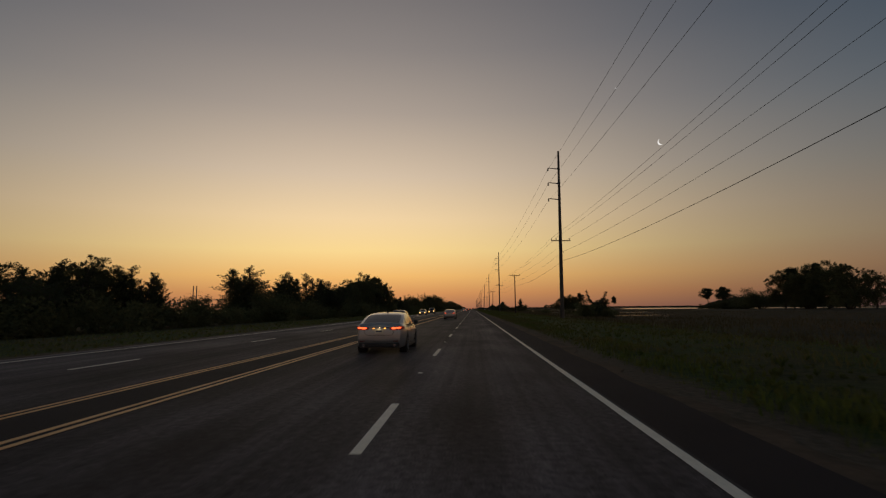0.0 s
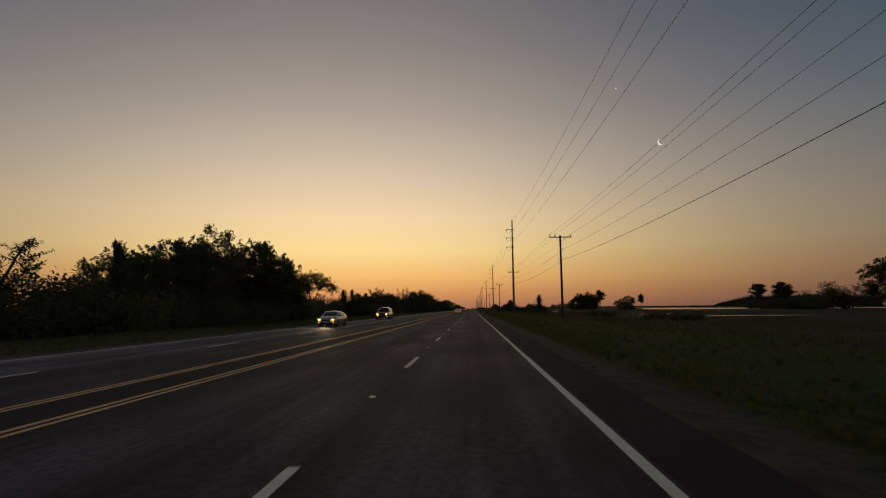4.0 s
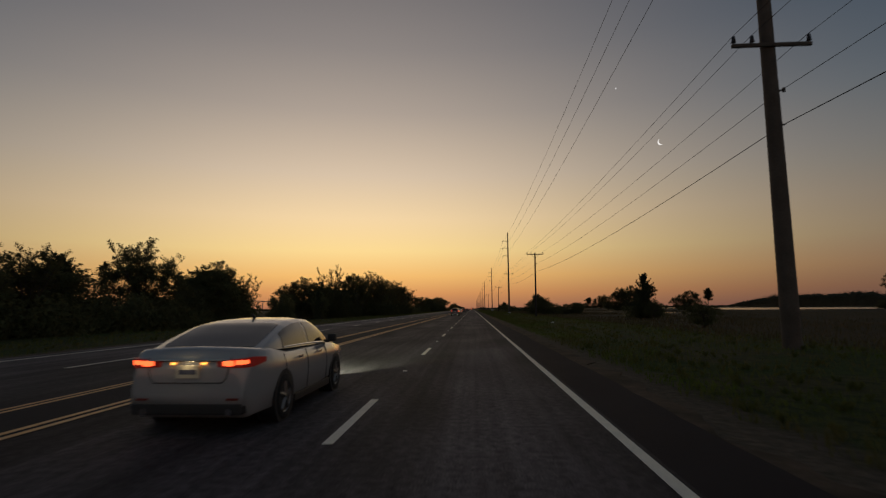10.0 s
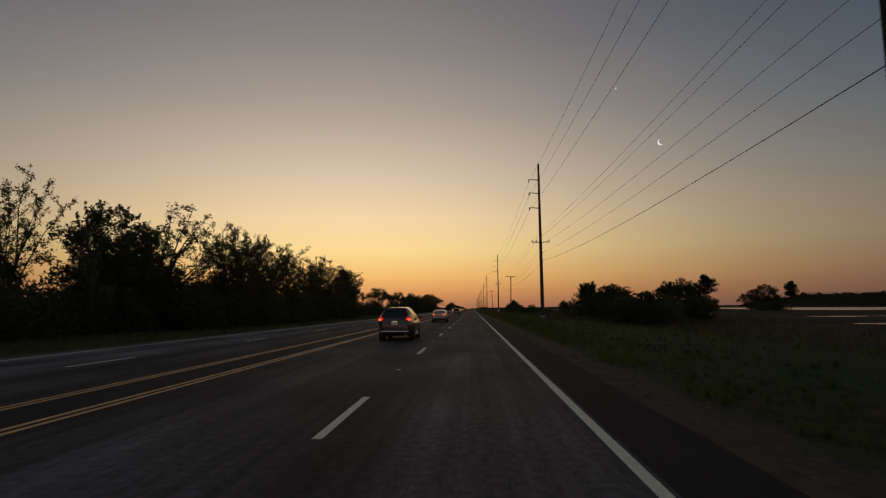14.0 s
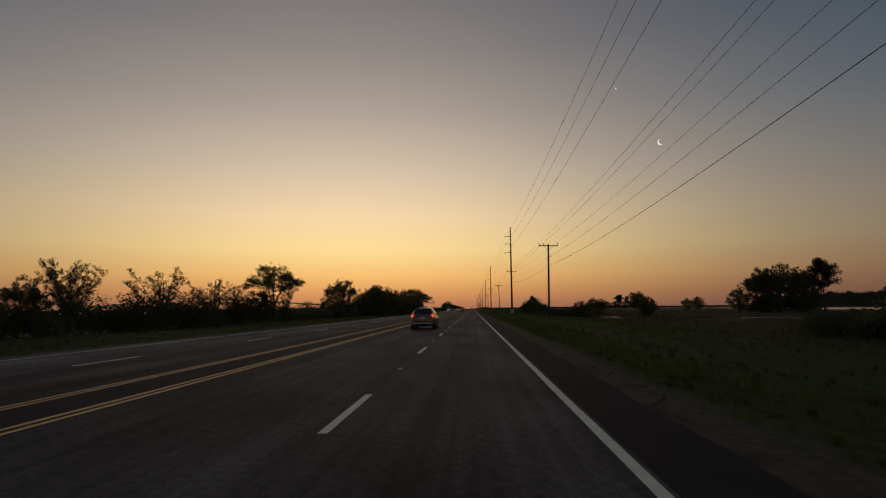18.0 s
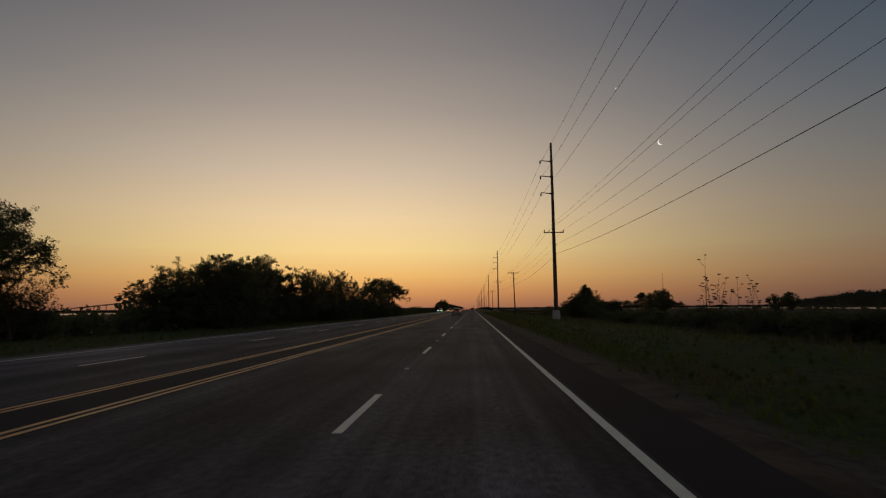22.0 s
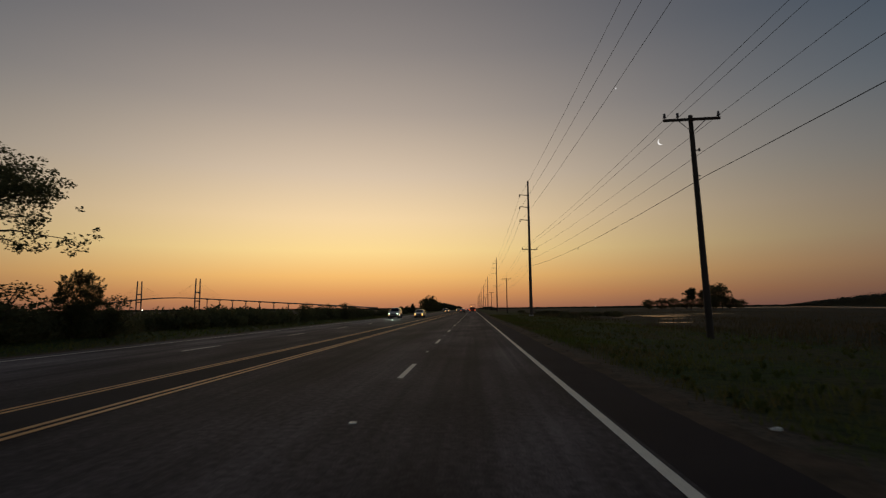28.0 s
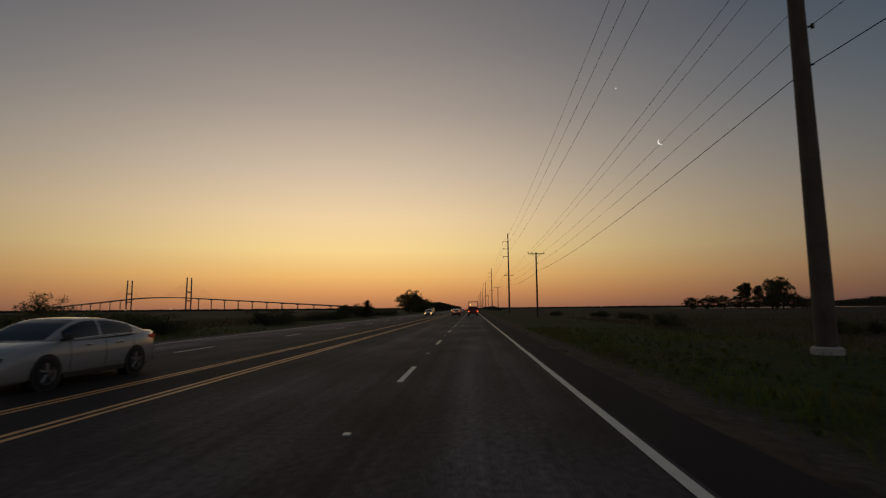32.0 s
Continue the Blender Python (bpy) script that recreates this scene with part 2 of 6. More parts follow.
LAMP_WARM = glowing("lit_headlamp", (1.0, 0.60, 0.15), 6.5)
LAMP_COOL = glowing("lit_cool_headlamp", (0.66, 1.0, 0.70), 5.0)
LAMP_AMBER = glowing("lit_amber_lamp", (1.0, 0.38, 0.06), 3.5)
SHORE_LIGHT = glowing("distant_lamp", (1.0, 0.92, 0.75), 14.0)


def water_material():
    m = bpy.data.materials.new("still_marsh_water")
    m.use_nodes = True
    n, l = m.node_tree.nodes, m.node_tree.links
    b = n["Principled BSDF"]
    b.inputs["Base Color"].default_value = (0.05, 0.05, 0.05, 1)
    b.inputs["Roughness"].default_value = 0.16
    b.inputs["Specular IOR Level"].default_value = 0.9
    tc, nz, bp = n.new("ShaderNodeTexCoord"), n.new("ShaderNodeTexNoise"), n.new("ShaderNodeBump")
    nz.inputs["Scale"].default_value = 0.7
    bp.inputs["Strength"].default_value, bp.inputs["Distance"].default_value = 0.5, 0.012
    l.new(tc.outputs["Object"], nz.inputs["Vector"])
    l.new(nz.outputs["Fac"], bp.inputs["Height"])
    l.new(bp.outputs["Normal"], b.inputs["Normal"])
    return m


WATER = water_material()


def ground_material():
    """Mown verge beside the road that turns into brown marsh grass further off."""
    m = bpy.data.materials.new("verge_and_marsh")
    m.use_nodes = True
    n, l = m.node_tree.nodes, m.node_tree.links
    b = n["Principled BSDF"]
    b.inputs["Roughness"].default_value = 0.95
    b.inputs["Specular IOR Level"].default_value = 0.1
    tc = n.new("ShaderNodeTexCoord")
    sp = n.new("ShaderNodeSeparateXYZ")
    l.new(tc.outputs["Object"], sp.inputs[0])

    def noise_at(scale):
        t_ = n.new("ShaderNodeTexNoise")
        t_.inputs["Scale"].default_value, t_.inputs["Detail"].default_value = scale, 6
        l.new(tc.outputs["Object"], t_.inputs["Vector"])
        return t_.outputs["Fac"]

    def mixed(a, c, f):
        x = n.new("ShaderNodeMix")
        x.data_type = "RGBA"
        for s, v in (("A", a), ("B", c)):
            if isinstance(v, tuple):
                x.inputs[s].default_value = (*v, 1)
            else:
                l.new(v, x.inputs[s])
        l.new(f, x.inputs["Factor"])
        return x.outputs["Result"]

    def ranged(v, a, c):
        r = n.new("ShaderNodeMapRange")
        r.inputs["From Min"].default_value, r.inputs["From Max"].default_value = a, c
        l.new(v, r.inputs["Value"])
        return r.outputs["Result"]

    def maths(op, a, c):
        x = n.new("ShaderNodeMath")
        x.operation = op
        for i, v in enumerate((a, c)):
            if isinstance(v, float):
                x.inputs[i].default_value = v
            else:
                l.new(v, x.inputs[i])
        return x.outputs[0]

    grass = mixed((0.036, 0.055, 0.011), (0.058, 0.052, 0.020), ranged(noise_at(0.25), 0.44, 0.58))
    grass = mixed(grass, (0.018, 0.028, 0.009), ranged(noise_at(2.5), 0.45, 0.7))
    marsh = mixed((0.056, 0.040, 0.021), (0.030, 0.028, 0.014), ranged(noise_at(0.06), 0.4, 0.6))
    marsh = mixed(marsh, (0.07, 0.052, 0.031), ranged(noise_at(0.5), 0.5, 0.75))
    off_road = maths("ABSOLUTE", maths("ADD", sp.outputs[0], 8.3), 0.0)
    edge = maths("ADD", off_road, maths("MULTIPLY", noise_at(0.08), 14.0))
    bank = mixed(grass, marsh, ranged(edge, 27.0, 37.0))
    grit = mixed((0.112, 0.083, 0.059), (0.066, 0.052, 0.036), ranged(noise_at(9.0), 0.35, 0.65))
    worn = maths("ADD", off_road, maths("MULTIPLY", noise_at(0.9), 1.5))
    worn = maths("ADD", worn, maths("MULTIPLY", noise_at(6.0), 0.7))
    l.new(mixed(grit, bank, ranged(worn, 11.6, 12.35)), b.inputs["Base Color"])
    bp = n.new("ShaderNodeBump")
    bp.inputs["Strength"].default_value, bp.inputs["Distance"].default_value = 0.6, 0.12
    l.new(noise_at(5.0), bp.inputs["Height"])
    l.new(bp.outputs["Normal"], b.inputs["Normal"])
    return m


GROUND = ground_material()


# ---- mesh helpers ----
def part(name, bm, mat, parent=None, label="", smooth=False):
    me = bpy.data.meshes.new(name)
    bm.normal_update()
    bm.to_mesh(me)
    bm.free()
    for mt in (mat if isinstance(mat, (list, tuple)) else [mat]):
        me.materials.append(mt)
    if smooth:
        for p_ in me.polygons:
            p_.use_smooth = True
    ob = new(name, me)
    ob.parent = parent
    if label:
        ob["label"] = label
    return ob


def shared(name, me, parent, m=None):
    """Another object on the mesh me."""
    ob = new(name, me)
    ob.parent = parent
    if m is not None:
        ob.matrix_basis = m
    return ob


def thing(name, m, label, category, group="", kind=""):
    e = new(name)
    e.empty_display_size = 0.2
    e.matrix_basis = m
    return tagged(e, label, category, group, kind)


def add_box(bm, x0, x1, y0, y1, z0, z1, bevel=0.0):
    vs = bmesh.ops.create_cube(bm, size=1, matrix=Matrix.Translation(((x0 + x1) / 2, (y0 + y1) / 2, (z0 + z1) / 2)) @ Matrix.Diagonal((x1 - x0, y1 - y0, z1 - z0, 1)))["verts"]
    if bevel:
        es = list({e for v in vs for e in v.link_edges})
        bmesh.ops.bevel(bm, geom=es, offset=bevel, segments=2, affect="EDGES", profile=0.7)


def add_tube(bm, a, b, r0, r1, n=8, cap=True):
    a, b = Vector(a), Vector(b)
    d = b - a
    q = d.to_track_quat("Z", "Y")
    rings = []
    for c, r in ((a, r0), (b, r1)):
        rings.append([bm.verts.new(c + q @ Vector((r * math.cos(2 * math.pi * i / n), r * math.sin(2 * math.pi * i / n), 0))) for i in range(n)])
    for i in range(n):
        bm.faces.new((rings[0][i], rings[0][(i + 1) % n], rings[1][(i + 1) % n], rings[1][i]))
    if cap:
        bm.faces.new(rings[0][::-1])
        bm.faces.new(rings[1])


def add_path(bm, pts, radii, n=5):
    pts = [Vector(p_) for p_ in pts]
    rings = []
    for i, p_ in enumerate(pts):
        d = (pts[min(i + 1, len(pts) - 1)] - pts[max(i - 1, 0)]).normalized()
        q = d.to_track_quat("Z", "Y")
        r = radii[i] if isinstance(radii, (list, tuple)) else radii
        rings.append([bm.verts.new(p_ + q @ Vector((r * math.cos(2 * math.pi * k / n), r * math.sin(2 * math.pi * k / n), 0))) for k in range(n)])
    for a, b in zip(rings, rings[1:]):
        for k in range(n):
            bm.faces.new((a[k], a[(k + 1) % n], b[(k + 1) % n], b[k]))


def raw(name, verts, faces, mat, parent=None):
    me = bpy.data.meshes.new(name)
    me.from_pydata(verts, [], faces)
    me.materials.append(mat)
    me.update()
    ob = new(name, me)
    ob.parent = parent
    return ob


# ---- ground, road and markings ----
ROAD_START, ROAD_END = -90.0, 2600.0
GROOVE_Y, SHOULDER = 451.5, 1.2
EDGE_L, DASH_L, YEL_L, YEL_R, DASH_R, EDGE_R = -17.0, -13.3, -9.36, -7.84, -3.53, 0.0


def ground_height(x, y):
    off = max(0.0, x - 1.3) if x > 0 else max(0.0, -18.4 - x)
    slope = -0.06 - 0.45 * (1 - math.exp(-max(0.0, off - 9) / 10)) if off > 0 else -0.06
    bump = noise.noise((x * 0.07, y * 0.05, 0.0)) * 0.16 + noise.noise((x * 0.25, y * 0.2, 3.0)) * 0.07
    return slope + bump * min(1.0, off / 5.0)


def build_ground():
    xs = [-4600, -2500, -1400, -800, -450, -250, -150, -100, -70, -55, -45, -38, -33, -29, -26, -24, -22, -20.5, -19.4, -18.4, -17.6, -8, 1.0, 1.4, 1.8, 2.2, 3, 4, 5.2, 6.5, 8,
          9.5, 11, 13, 15, 18, 21, 25, 30, 36, 44, 55, 70, 90, 120, 160, 220, 320, 480, 800, 1400, 2500, 4600]
    ys = [-900, -400, -200] + [-90 + 4 * i for i in range(0, 255)] + [960, 1020, 1100, 1250, 1500, 1900, 2600, 3600, 4900]
    verts = [(x, y, ground_height(x, y) if -60 < y < 1000 and abs(x) < 260 else ground_height(x, 0) if abs(x) < 100 else -0.55) for y in ys for x in xs]
    n = len(xs)
    faces = [(j * n + i, j * n + i + 1, (j + 1) * n + i + 1, (j + 1) * n + i) for j in range(len(ys) - 1) for i in range(n - 1)]
    ob = raw("ground", verts, faces, GROUND)
    for p_ in ob.data.polygons:
        p_.use_smooth = True
    return tagged(ob, "flat grassy verge running out into brown salt marsh", "ground", kind="structure")


def strip(name, x0, x1, z, mat, parent=None, y0=ROAD_START, y1=ROAD_END, step=40.0, wave0=0.0, wave1=0.0, depth=0.12):
    """A long slab from x0 to x1 with its top at z; its sides may wander."""
    ny = int((y1 - y0) / step) + 1
    verts, faces = [], []
    for j in range(ny + 1):
        y = min(y0 + j * step, y1)
        a = x0 + wave0 * noise.noise((y * 0.35, x0, 1.0))
        b = x1 + wave1 * noise.noise((y * 0.3, x1, 2.0)) + wave1 * 0.5 * noise.noise((y * 1.3, x1, 5.0))
        verts += [(a, y, z - depth), (a, y, z), (b, y, z), (b, y, z - depth)]
    for j in range(ny):
        for k in range(3):
            faces.append((4 * j + k, 4 * j + k + 1, 4 * j + k + 5, 4 * j + k + 4))
    return raw(name, verts, [f[::-1] for f in faces], mat, parent)


build_ground()
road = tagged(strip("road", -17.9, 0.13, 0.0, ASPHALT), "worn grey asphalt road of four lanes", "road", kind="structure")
shoulder = tagged(strip("paved_shoulder", 0.13, SHOULDER, 0.001, FRESH, step=0.7, wave1=0.1), "narrow dark asphalt shoulder beside the road", "shoulder", kind="structure")
gravel = tagged(strip("gravel_shoulder", SHOULDER - 0.15, SHOULDER + 0.5, -0.035, GRAVEL, y1=900.0, step=0.3, wave1=0.6), "sandy gravel strip between asphalt and grass", "gravel", kind="structure")
gravel_far = tagged(strip("gravel_edge", -18.5, -17.85, -0.02, GRAVEL, y1=900.0, step=0.9, wave0=0.35), "sandy gravel strip along the far edge", "gravel", kind="structure")
for nm, x, w, mat in (("edge_line", EDGE_R, 0.07, WHITE), ("edge_line", EDGE_L, 0.06, WHITE), ("centre_line", YEL_R - 0.115, 0.056, YELLOW),
                      ("centre_line", YEL_R + 0.115, 0.056, YELLOW), ("centre_line", YEL_L - 0.1, 0.048, YELLOW), ("centre_line", YEL_L + 0.1, 0.048, YELLOW)):
    strip(nm, x - w, x + w, 0.006, mat, road, step=1.5, wave0=0.012, wave1=0.012, depth=0.003)
strip("median_strip", YEL_L - 0.22, YEL_R + 0.22, 0.003, MEDIAN, road, step=2.0, wave0=0.05, wave1=0.05, depth=0.002)
bm = bmesh.new()
add_box(bm, -0.065, 0.065, 0, 3.05, 0.001, 0.005, 0.0015)
DASH = part("lane_dash", bm, WHITE, road)
bm = bmesh.new()
add_box(bm, -0.05, 0.05, -0.05, 0.05, 0.0, 0.018, 0.006)
STUD = part("pavement_marker", bm, MARKER, road)
CYCLE, PHASE = 11.97, 5.86
for k in range(-2, 86):
    y = PHASE + k * CYCLE
    if k == -2:
        DASH.matrix_basis, STUD.matrix_basis = pose(DASH_R, y, 0), pose(DASH_R, y + 7.2, 0)
    else:
        shared("lane_dash", DASH.data, road, pose(DASH_R, y, 0))
        shared("pavement_marker", STUD.data, road, pose(DASH_R, y + 7.2, 0))
    shared("lane_dash", DASH.data, road, pose(DASH_L, y + 8.1, 0))

# scraped grooves in the passing lane, and worn pale joints
for k in range(13):
    x = -7.1 + 0.13 * k
    strip("scraped_groove", x, x + 0.035, 0.003, SCRAPE, road, y0=GROOVE_Y + 0.3 * (k % 3), y1=GROOVE_Y + 6.4 - 0.4 * (k % 4), step=0.22, wave0=0.05, wave1=0.05, depth=0.002)

# ---- marsh water ----
def pool(name, cx, cy, rx, ry, z, label, seed, turn=0.0):
    rnd = random.Random(seed)
    n = 40
    ph = [rnd.uniform(0, 6.28) for _ in range(4)]
    vs = []
    for i in range(n):
        a = 2 * math.pi * i / n
        r = 1 + 0.26 * math.sin(2 * a + ph[0]) + 0.22 * math.sin(3 * a + ph[1]) + 0.17 * math.sin(5 * a + ph[2]) + 0.12 * math.sin(9 * a + ph[3])
        x, y = rx * r * math.cos(a), ry * r * math.sin(a)
        c, s = math.cos(radians(turn)), math.sin(radians(turn))
        vs.append((cx + c * x - s * y, cy + s * x + c * y, z))
    return tagged(raw(name, vs, [tuple(range(n))], WATER), label, "water", kind="structure")


POOLS = [(40, 204, 5, 3.2), (52, 197, 11, 3.2), (50, 236, 8, 3), (37, 124, 5, 2), (62, 393, 4, 4), (72, 392, 4, 4), (40, 354, 3, 2), (38, 344, 2.6, 1.5), (25.6, 486, 1.2, 2.4),
         (22.5, 657, 2.0, 1.0), (24.6, 690, 0.9, 1.6), (35, 696, 3.2, 2.4), (30.2, 677, 1.8, 1.2), (41, 711, 6, 3), (58, 732, 8, 3.2), (64, 470, 5, 3),
         (47, 470, 4, 3), (-118, 395, 9, 5)]
for i, (cx, cy, rx, ry) in enumerate(POOLS):
    pool("water_pool", cx, cy, rx, ry, -0.30, "still pool in the marsh reflecting the dusk sky", i, 10 * (i % 5) - 20)
for i, (cx, cy, rx, ry, tn) in enumerate([(520, 1500, 200, 90, 40), (-150, 330, 34, 10, -30)]):
    pool("tidal_river", cx, cy, rx, ry, -0.36, "wide tidal creek bright with reflected sky", 40 + i, tn)


RIVER_NEAR = [(150, 520), (158, 580), (180, 660), (215, 760), (250, 880), (280, 980), (296, 1060)]
RIVER_FAR = [(308, 1064), (335, 960), (352, 850), (385, 700), (420, 560), (440, 450), (300, 470), (200, 505)]


def build_river(ring):
    vs = []
    for (x0, y0), (x1, y1) in zip(ring, ring[1:] + ring[:1]):
        for k in range(8):
            f = k / 8
            x, y = x0 + (x1 - x0) * f, y0 + (y1 - y0) * f
            vs.append((x + 7 * noise.noise((x * 0.05, y * 0.05, 4.0)), y + 9 * noise.noise((x * 0.04, y * 0.04, 9.0)), -0.34))
    return tagged(raw("tidal_river", vs, [tuple(range(len(vs)))], WATER), "wide tidal river bright with reflected sky", "water", kind="structure")


build_river(RIVER_NEAR + RIVER_FAR)
build_river([(-235, 300), (-205, 350), (-198, 420), (-222, 500), (-212, 580), (-238, 660), (-236, 740), (-285, 840), (-290, 930), (-400, 985), (-470, 900),
             (-520, 760), (-500, 640), (-545, 520), (-480, 420), (-430, 330), (-340, 345), (-290, 310)])


# ---- power line ----
TALL_TOP, ARM_Z = 26.7, (23.8, 21.4, 18.8)


def insulator(parent, x, y, z, h=0.34):
    bm = bmesh.new()
    add_tube(bm, (x, y, z), (x, y, z + 0.1), 0.03, 0.03, 6)
    for k in range(3):
        add_tube(bm, (x, y, z + 0.08 + k * 0.085), (x, y, z + 0.08 + k * 0.085 + 0.07), 0.10 - 0.015 * k, 0.06, 8)
    part("insulator", bm, PORCELAIN, parent)


def hanging_insulator(parent, a, b, discs=7):
    bm = bmesh.new()
    a, b = Vector(a), Vector(b)
    add_tube(bm, a, b, 0.03, 0.03, 5)
    for k in range(discs):
        c = a.lerp(b, (k + 0.7) / (discs + 0.4))
        d = (b - a).normalized() * 0.05
        add_tube(bm, c - d, c + d, 0.06, 0.12, 8)
    part("insulator_string", bm, PORCELAIN, parent)


def crossarm(parent, z, half, r_pole, wood=None):
    bm = bmesh.new()
    add_box(bm, -half, half, -0.06 - r_pole, 0.06 - r_pole, z - 0.07, z + 0.07, 0.012)
    part("crossarm", bm, wood or WOOD, parent)
    for x in (-half + 0.08, -half * 0.48, half - 0.08):
        insulator(parent, x, -r_pole, z + 0.07)


def tall_pole(m, label, base="", deadend=False, cross_z=12.7):
    e = thing("transmission_pole", m, label, "utility pole", "tall poles of the power line")
    bm = bmesh.new()
    zs = [-0.4, 2, 6, 10, 14, 18, 22, TALL_TOP]
    add_path(bm, [(0, 0, z) for z in zs], [0.33 - 0.17 * max(z, 0) / TALL_TOP for z in zs], 14)
    add_tube(bm, (0, 0, TALL_TOP), (0, 0, TALL_TOP + 0.02), 0.16, 0.14, 14)
    part("pole_shaft", bm, WOOD, e, smooth=True)
    for z in ARM_Z:
        r = 0.33 - 0.17 * z / TALL_TOP
        bm = bmesh.new()
        add_tube(bm, (0, 0, z - 0.14), (0, 0, z + 0.2), r + 0.03, r + 0.03, 12)
        add_tube(bm, (-r, 0, z), (-1.75, 0, z + 0.18), 0.09, 0.055, 8)
        part("davit_arm", bm, STEEL, e)
        if deadend:
            hanging_insulator(e, (0.1, -r, z), (0.16, -r - 1.0, z - 0.15), 8)
            hanging_insulator(e, (0.1, r, z), (0.16, r + 1.0, z - 0.15), 8)
            hanging_insulator(e, (-1.68, 0, z + 0.1), (-1.68, 0, z - 0.35), 4)
            bm = bmesh.new()
            loop = []
            for i in range(13):
                a = i / 12
                loop.append((-1.55 * math.sin(math.pi * a) + 0.14, -1.3 + 2.6 * a, z - 0.15 - 0.85 * math.sin(math.pi * a) ** 0.8))
            add_path(bm, loop, 0.02, 5)
            part("jumper_loop", bm, CABLE, e)
        else:
            hanging_insulator(e, (-1.72, 0, z + 0.12), (-1.72, 0, z - 0.34), 5)
    crossarm(e, cross_z, 1.5, 0.27)
    bm = bmesh.new()
    add_tube(bm, (0.2, -0.1, cross_z - 1.78), (0.42, -0.1, cross_z - 1.78), 0.03, 0.03, 6)
    add_tube(bm, (0.42, -0.1, cross_z - 1.84), (0.42, -0.1, cross_z - 1.68), 0.06, 0.06, 8)
    part("cable_clamp", bm, STEEL, e)
    bm = bmesh.new()
    add_tube(bm, (0.2, -0.1, cross_z - 3.15), (0.36, -0.1, cross_z - 3.15), 0.035, 0.035, 6)
    part("cable_clamp", bm, STEEL, e)
    if base == "block":
        bm = bmesh.new()
        add_tube(bm, (0, 0, -0.3), (0, 0, 1.15), 0.58, 0.56, 20)
        add_tube(bm, (0, 0, 1.15), (0, 0, 1.2), 0.56, 0.48, 20)
        part("concrete_footing", bm, CONCRETE, e, "pale round concrete footing")
    elif base == "pad":
        bm = bmesh.new()
        add_tube(bm, (0, 0, -0.3), (0, 0, 0.2), 0.48, 0.46, 16)
        add_tube(bm, (0, 0, 0.2), (0, 0, 0.26), 0.46, 0.40, 16)
        part("concrete_footing", bm, CONCRETE, e, "low concrete footing")
    return e


def short_pole(m, label, z):
    e = thing("wooden_utility_pole", m, label, "utility pole", "short poles of the power line")
    bm = bmesh.new()
    zs = [-0.4, 2, 4, 6, 8, 10, z + 0.25]
    add_path(bm, [(0, 0, k) for k in zs], [0.19 - 0.0057 * max(k, 0) for k in zs], 12)
    add_tube(bm, (0, 0, z + 0.25), (0, 0, z + 0.28), 0.12, 0.10, 12)
    part("pole_shaft", bm, DARK_WOOD, e, smooth=True)
    crossarm(e, z, 1.55, 0.14, DARK_WOOD)
    for s in (-1, 1):
        bm = bmesh.new()
        add_tube(bm, (0, -0.16, z - 0.75), (s * 0.75, -0.16, z - 0.06), 0.02, 0.02, 5)
        part("crossarm_brace", bm, STEEL, e)
    bm = bmesh.new()
    add_tube(bm, (0.1, -0.05, z - 1.75), (0.3, -0.05, z - 1.75), 0.03, 0.03, 6)
    add_tube(bm, (0.3, -0.05, z - 1.81), (0.3, -0.05, z - 1.65), 0.06, 0.06, 8)
    part("cable_clamp", bm, STEEL, e)
    bm = bmesh.new()
    add_tube(bm, (0.1, -0.05, z - 3.2), (0.24, -0.05, z - 3.2), 0.035, 0.035, 6)
    part("cable_clamp", bm, STEEL, e)
    return e


POLES = [("t", 11.7, -73), ("s", 11.3, 5), ("t", 11.77, 82.7), ("s", 10.98, 161.9), ("t", 9.95, 235.15), ("s", 9.98, 312.9), ("t", 10.31, 388.4),
         ("s", 10.72, 467.2), ("t", 10.6, 544.1), ("s", 10.81, 621.0), ("t", 9.53, 694.4), ("s", 10.2, 775.0), ("t", 10.4, 852.0), ("s", 10.5, 930.0),
         ("t", 10.5, 1007), ("s", 10.5, 1085), ("t", 10.5, 1163), ("s", 10.5, 1241), ("t", 10.5, 1318), ("s", 10.5, 1396), ("t", 10.5, 1474), ("t", 10.5, 1630), ("t", 10.5, 1786)]
LEAN = {82.7: 0.5, 312.9: 0.4, 467.2: 1.0, 621.0: -1.5}
FOOT = {388.4: "pad", 544.1: "block", 694.4: "pad"}
CROSS = {82.7: 12.1, 235.15: 11.65, 388.4: 12.82, 544.1: 12.8, 694.4: 12.94, 161.9: 11.6, 312.9: 11.58, 467.2: 11.63, 621.0: 11.94}
wire_points = []
for kind, x, y in POLES:
    m = pose(x, y, 0, 0, LEAN.get(y, 0.0), 0)
    cz = CROSS.get(y, 12.5 if kind == "t" else 11.7)
    if kind == "t":
        dead = abs(y - 235.15) < 1
        tall_pole(m, "tall tapered transmission pole with jumper loops and dead-end insulators" if dead else
                  "tall dark tapered transmission pole on a round concrete footing" if FOOT.get(y) == "block" else "tall dark tapered transmission pole with three davit arms",
                  FOOT.get(y, ""), dead, cz)
        wire_points.append((kind, x, y, cz + 0.42, cz - 1.75, cz - 3.15))
    else:
        short_pole(m, "dark wooden utility pole with a single crossarm", cz)
        wire_points.append((kind, x, y, cz + 0.4, cz - 1.75, cz - 3.2))


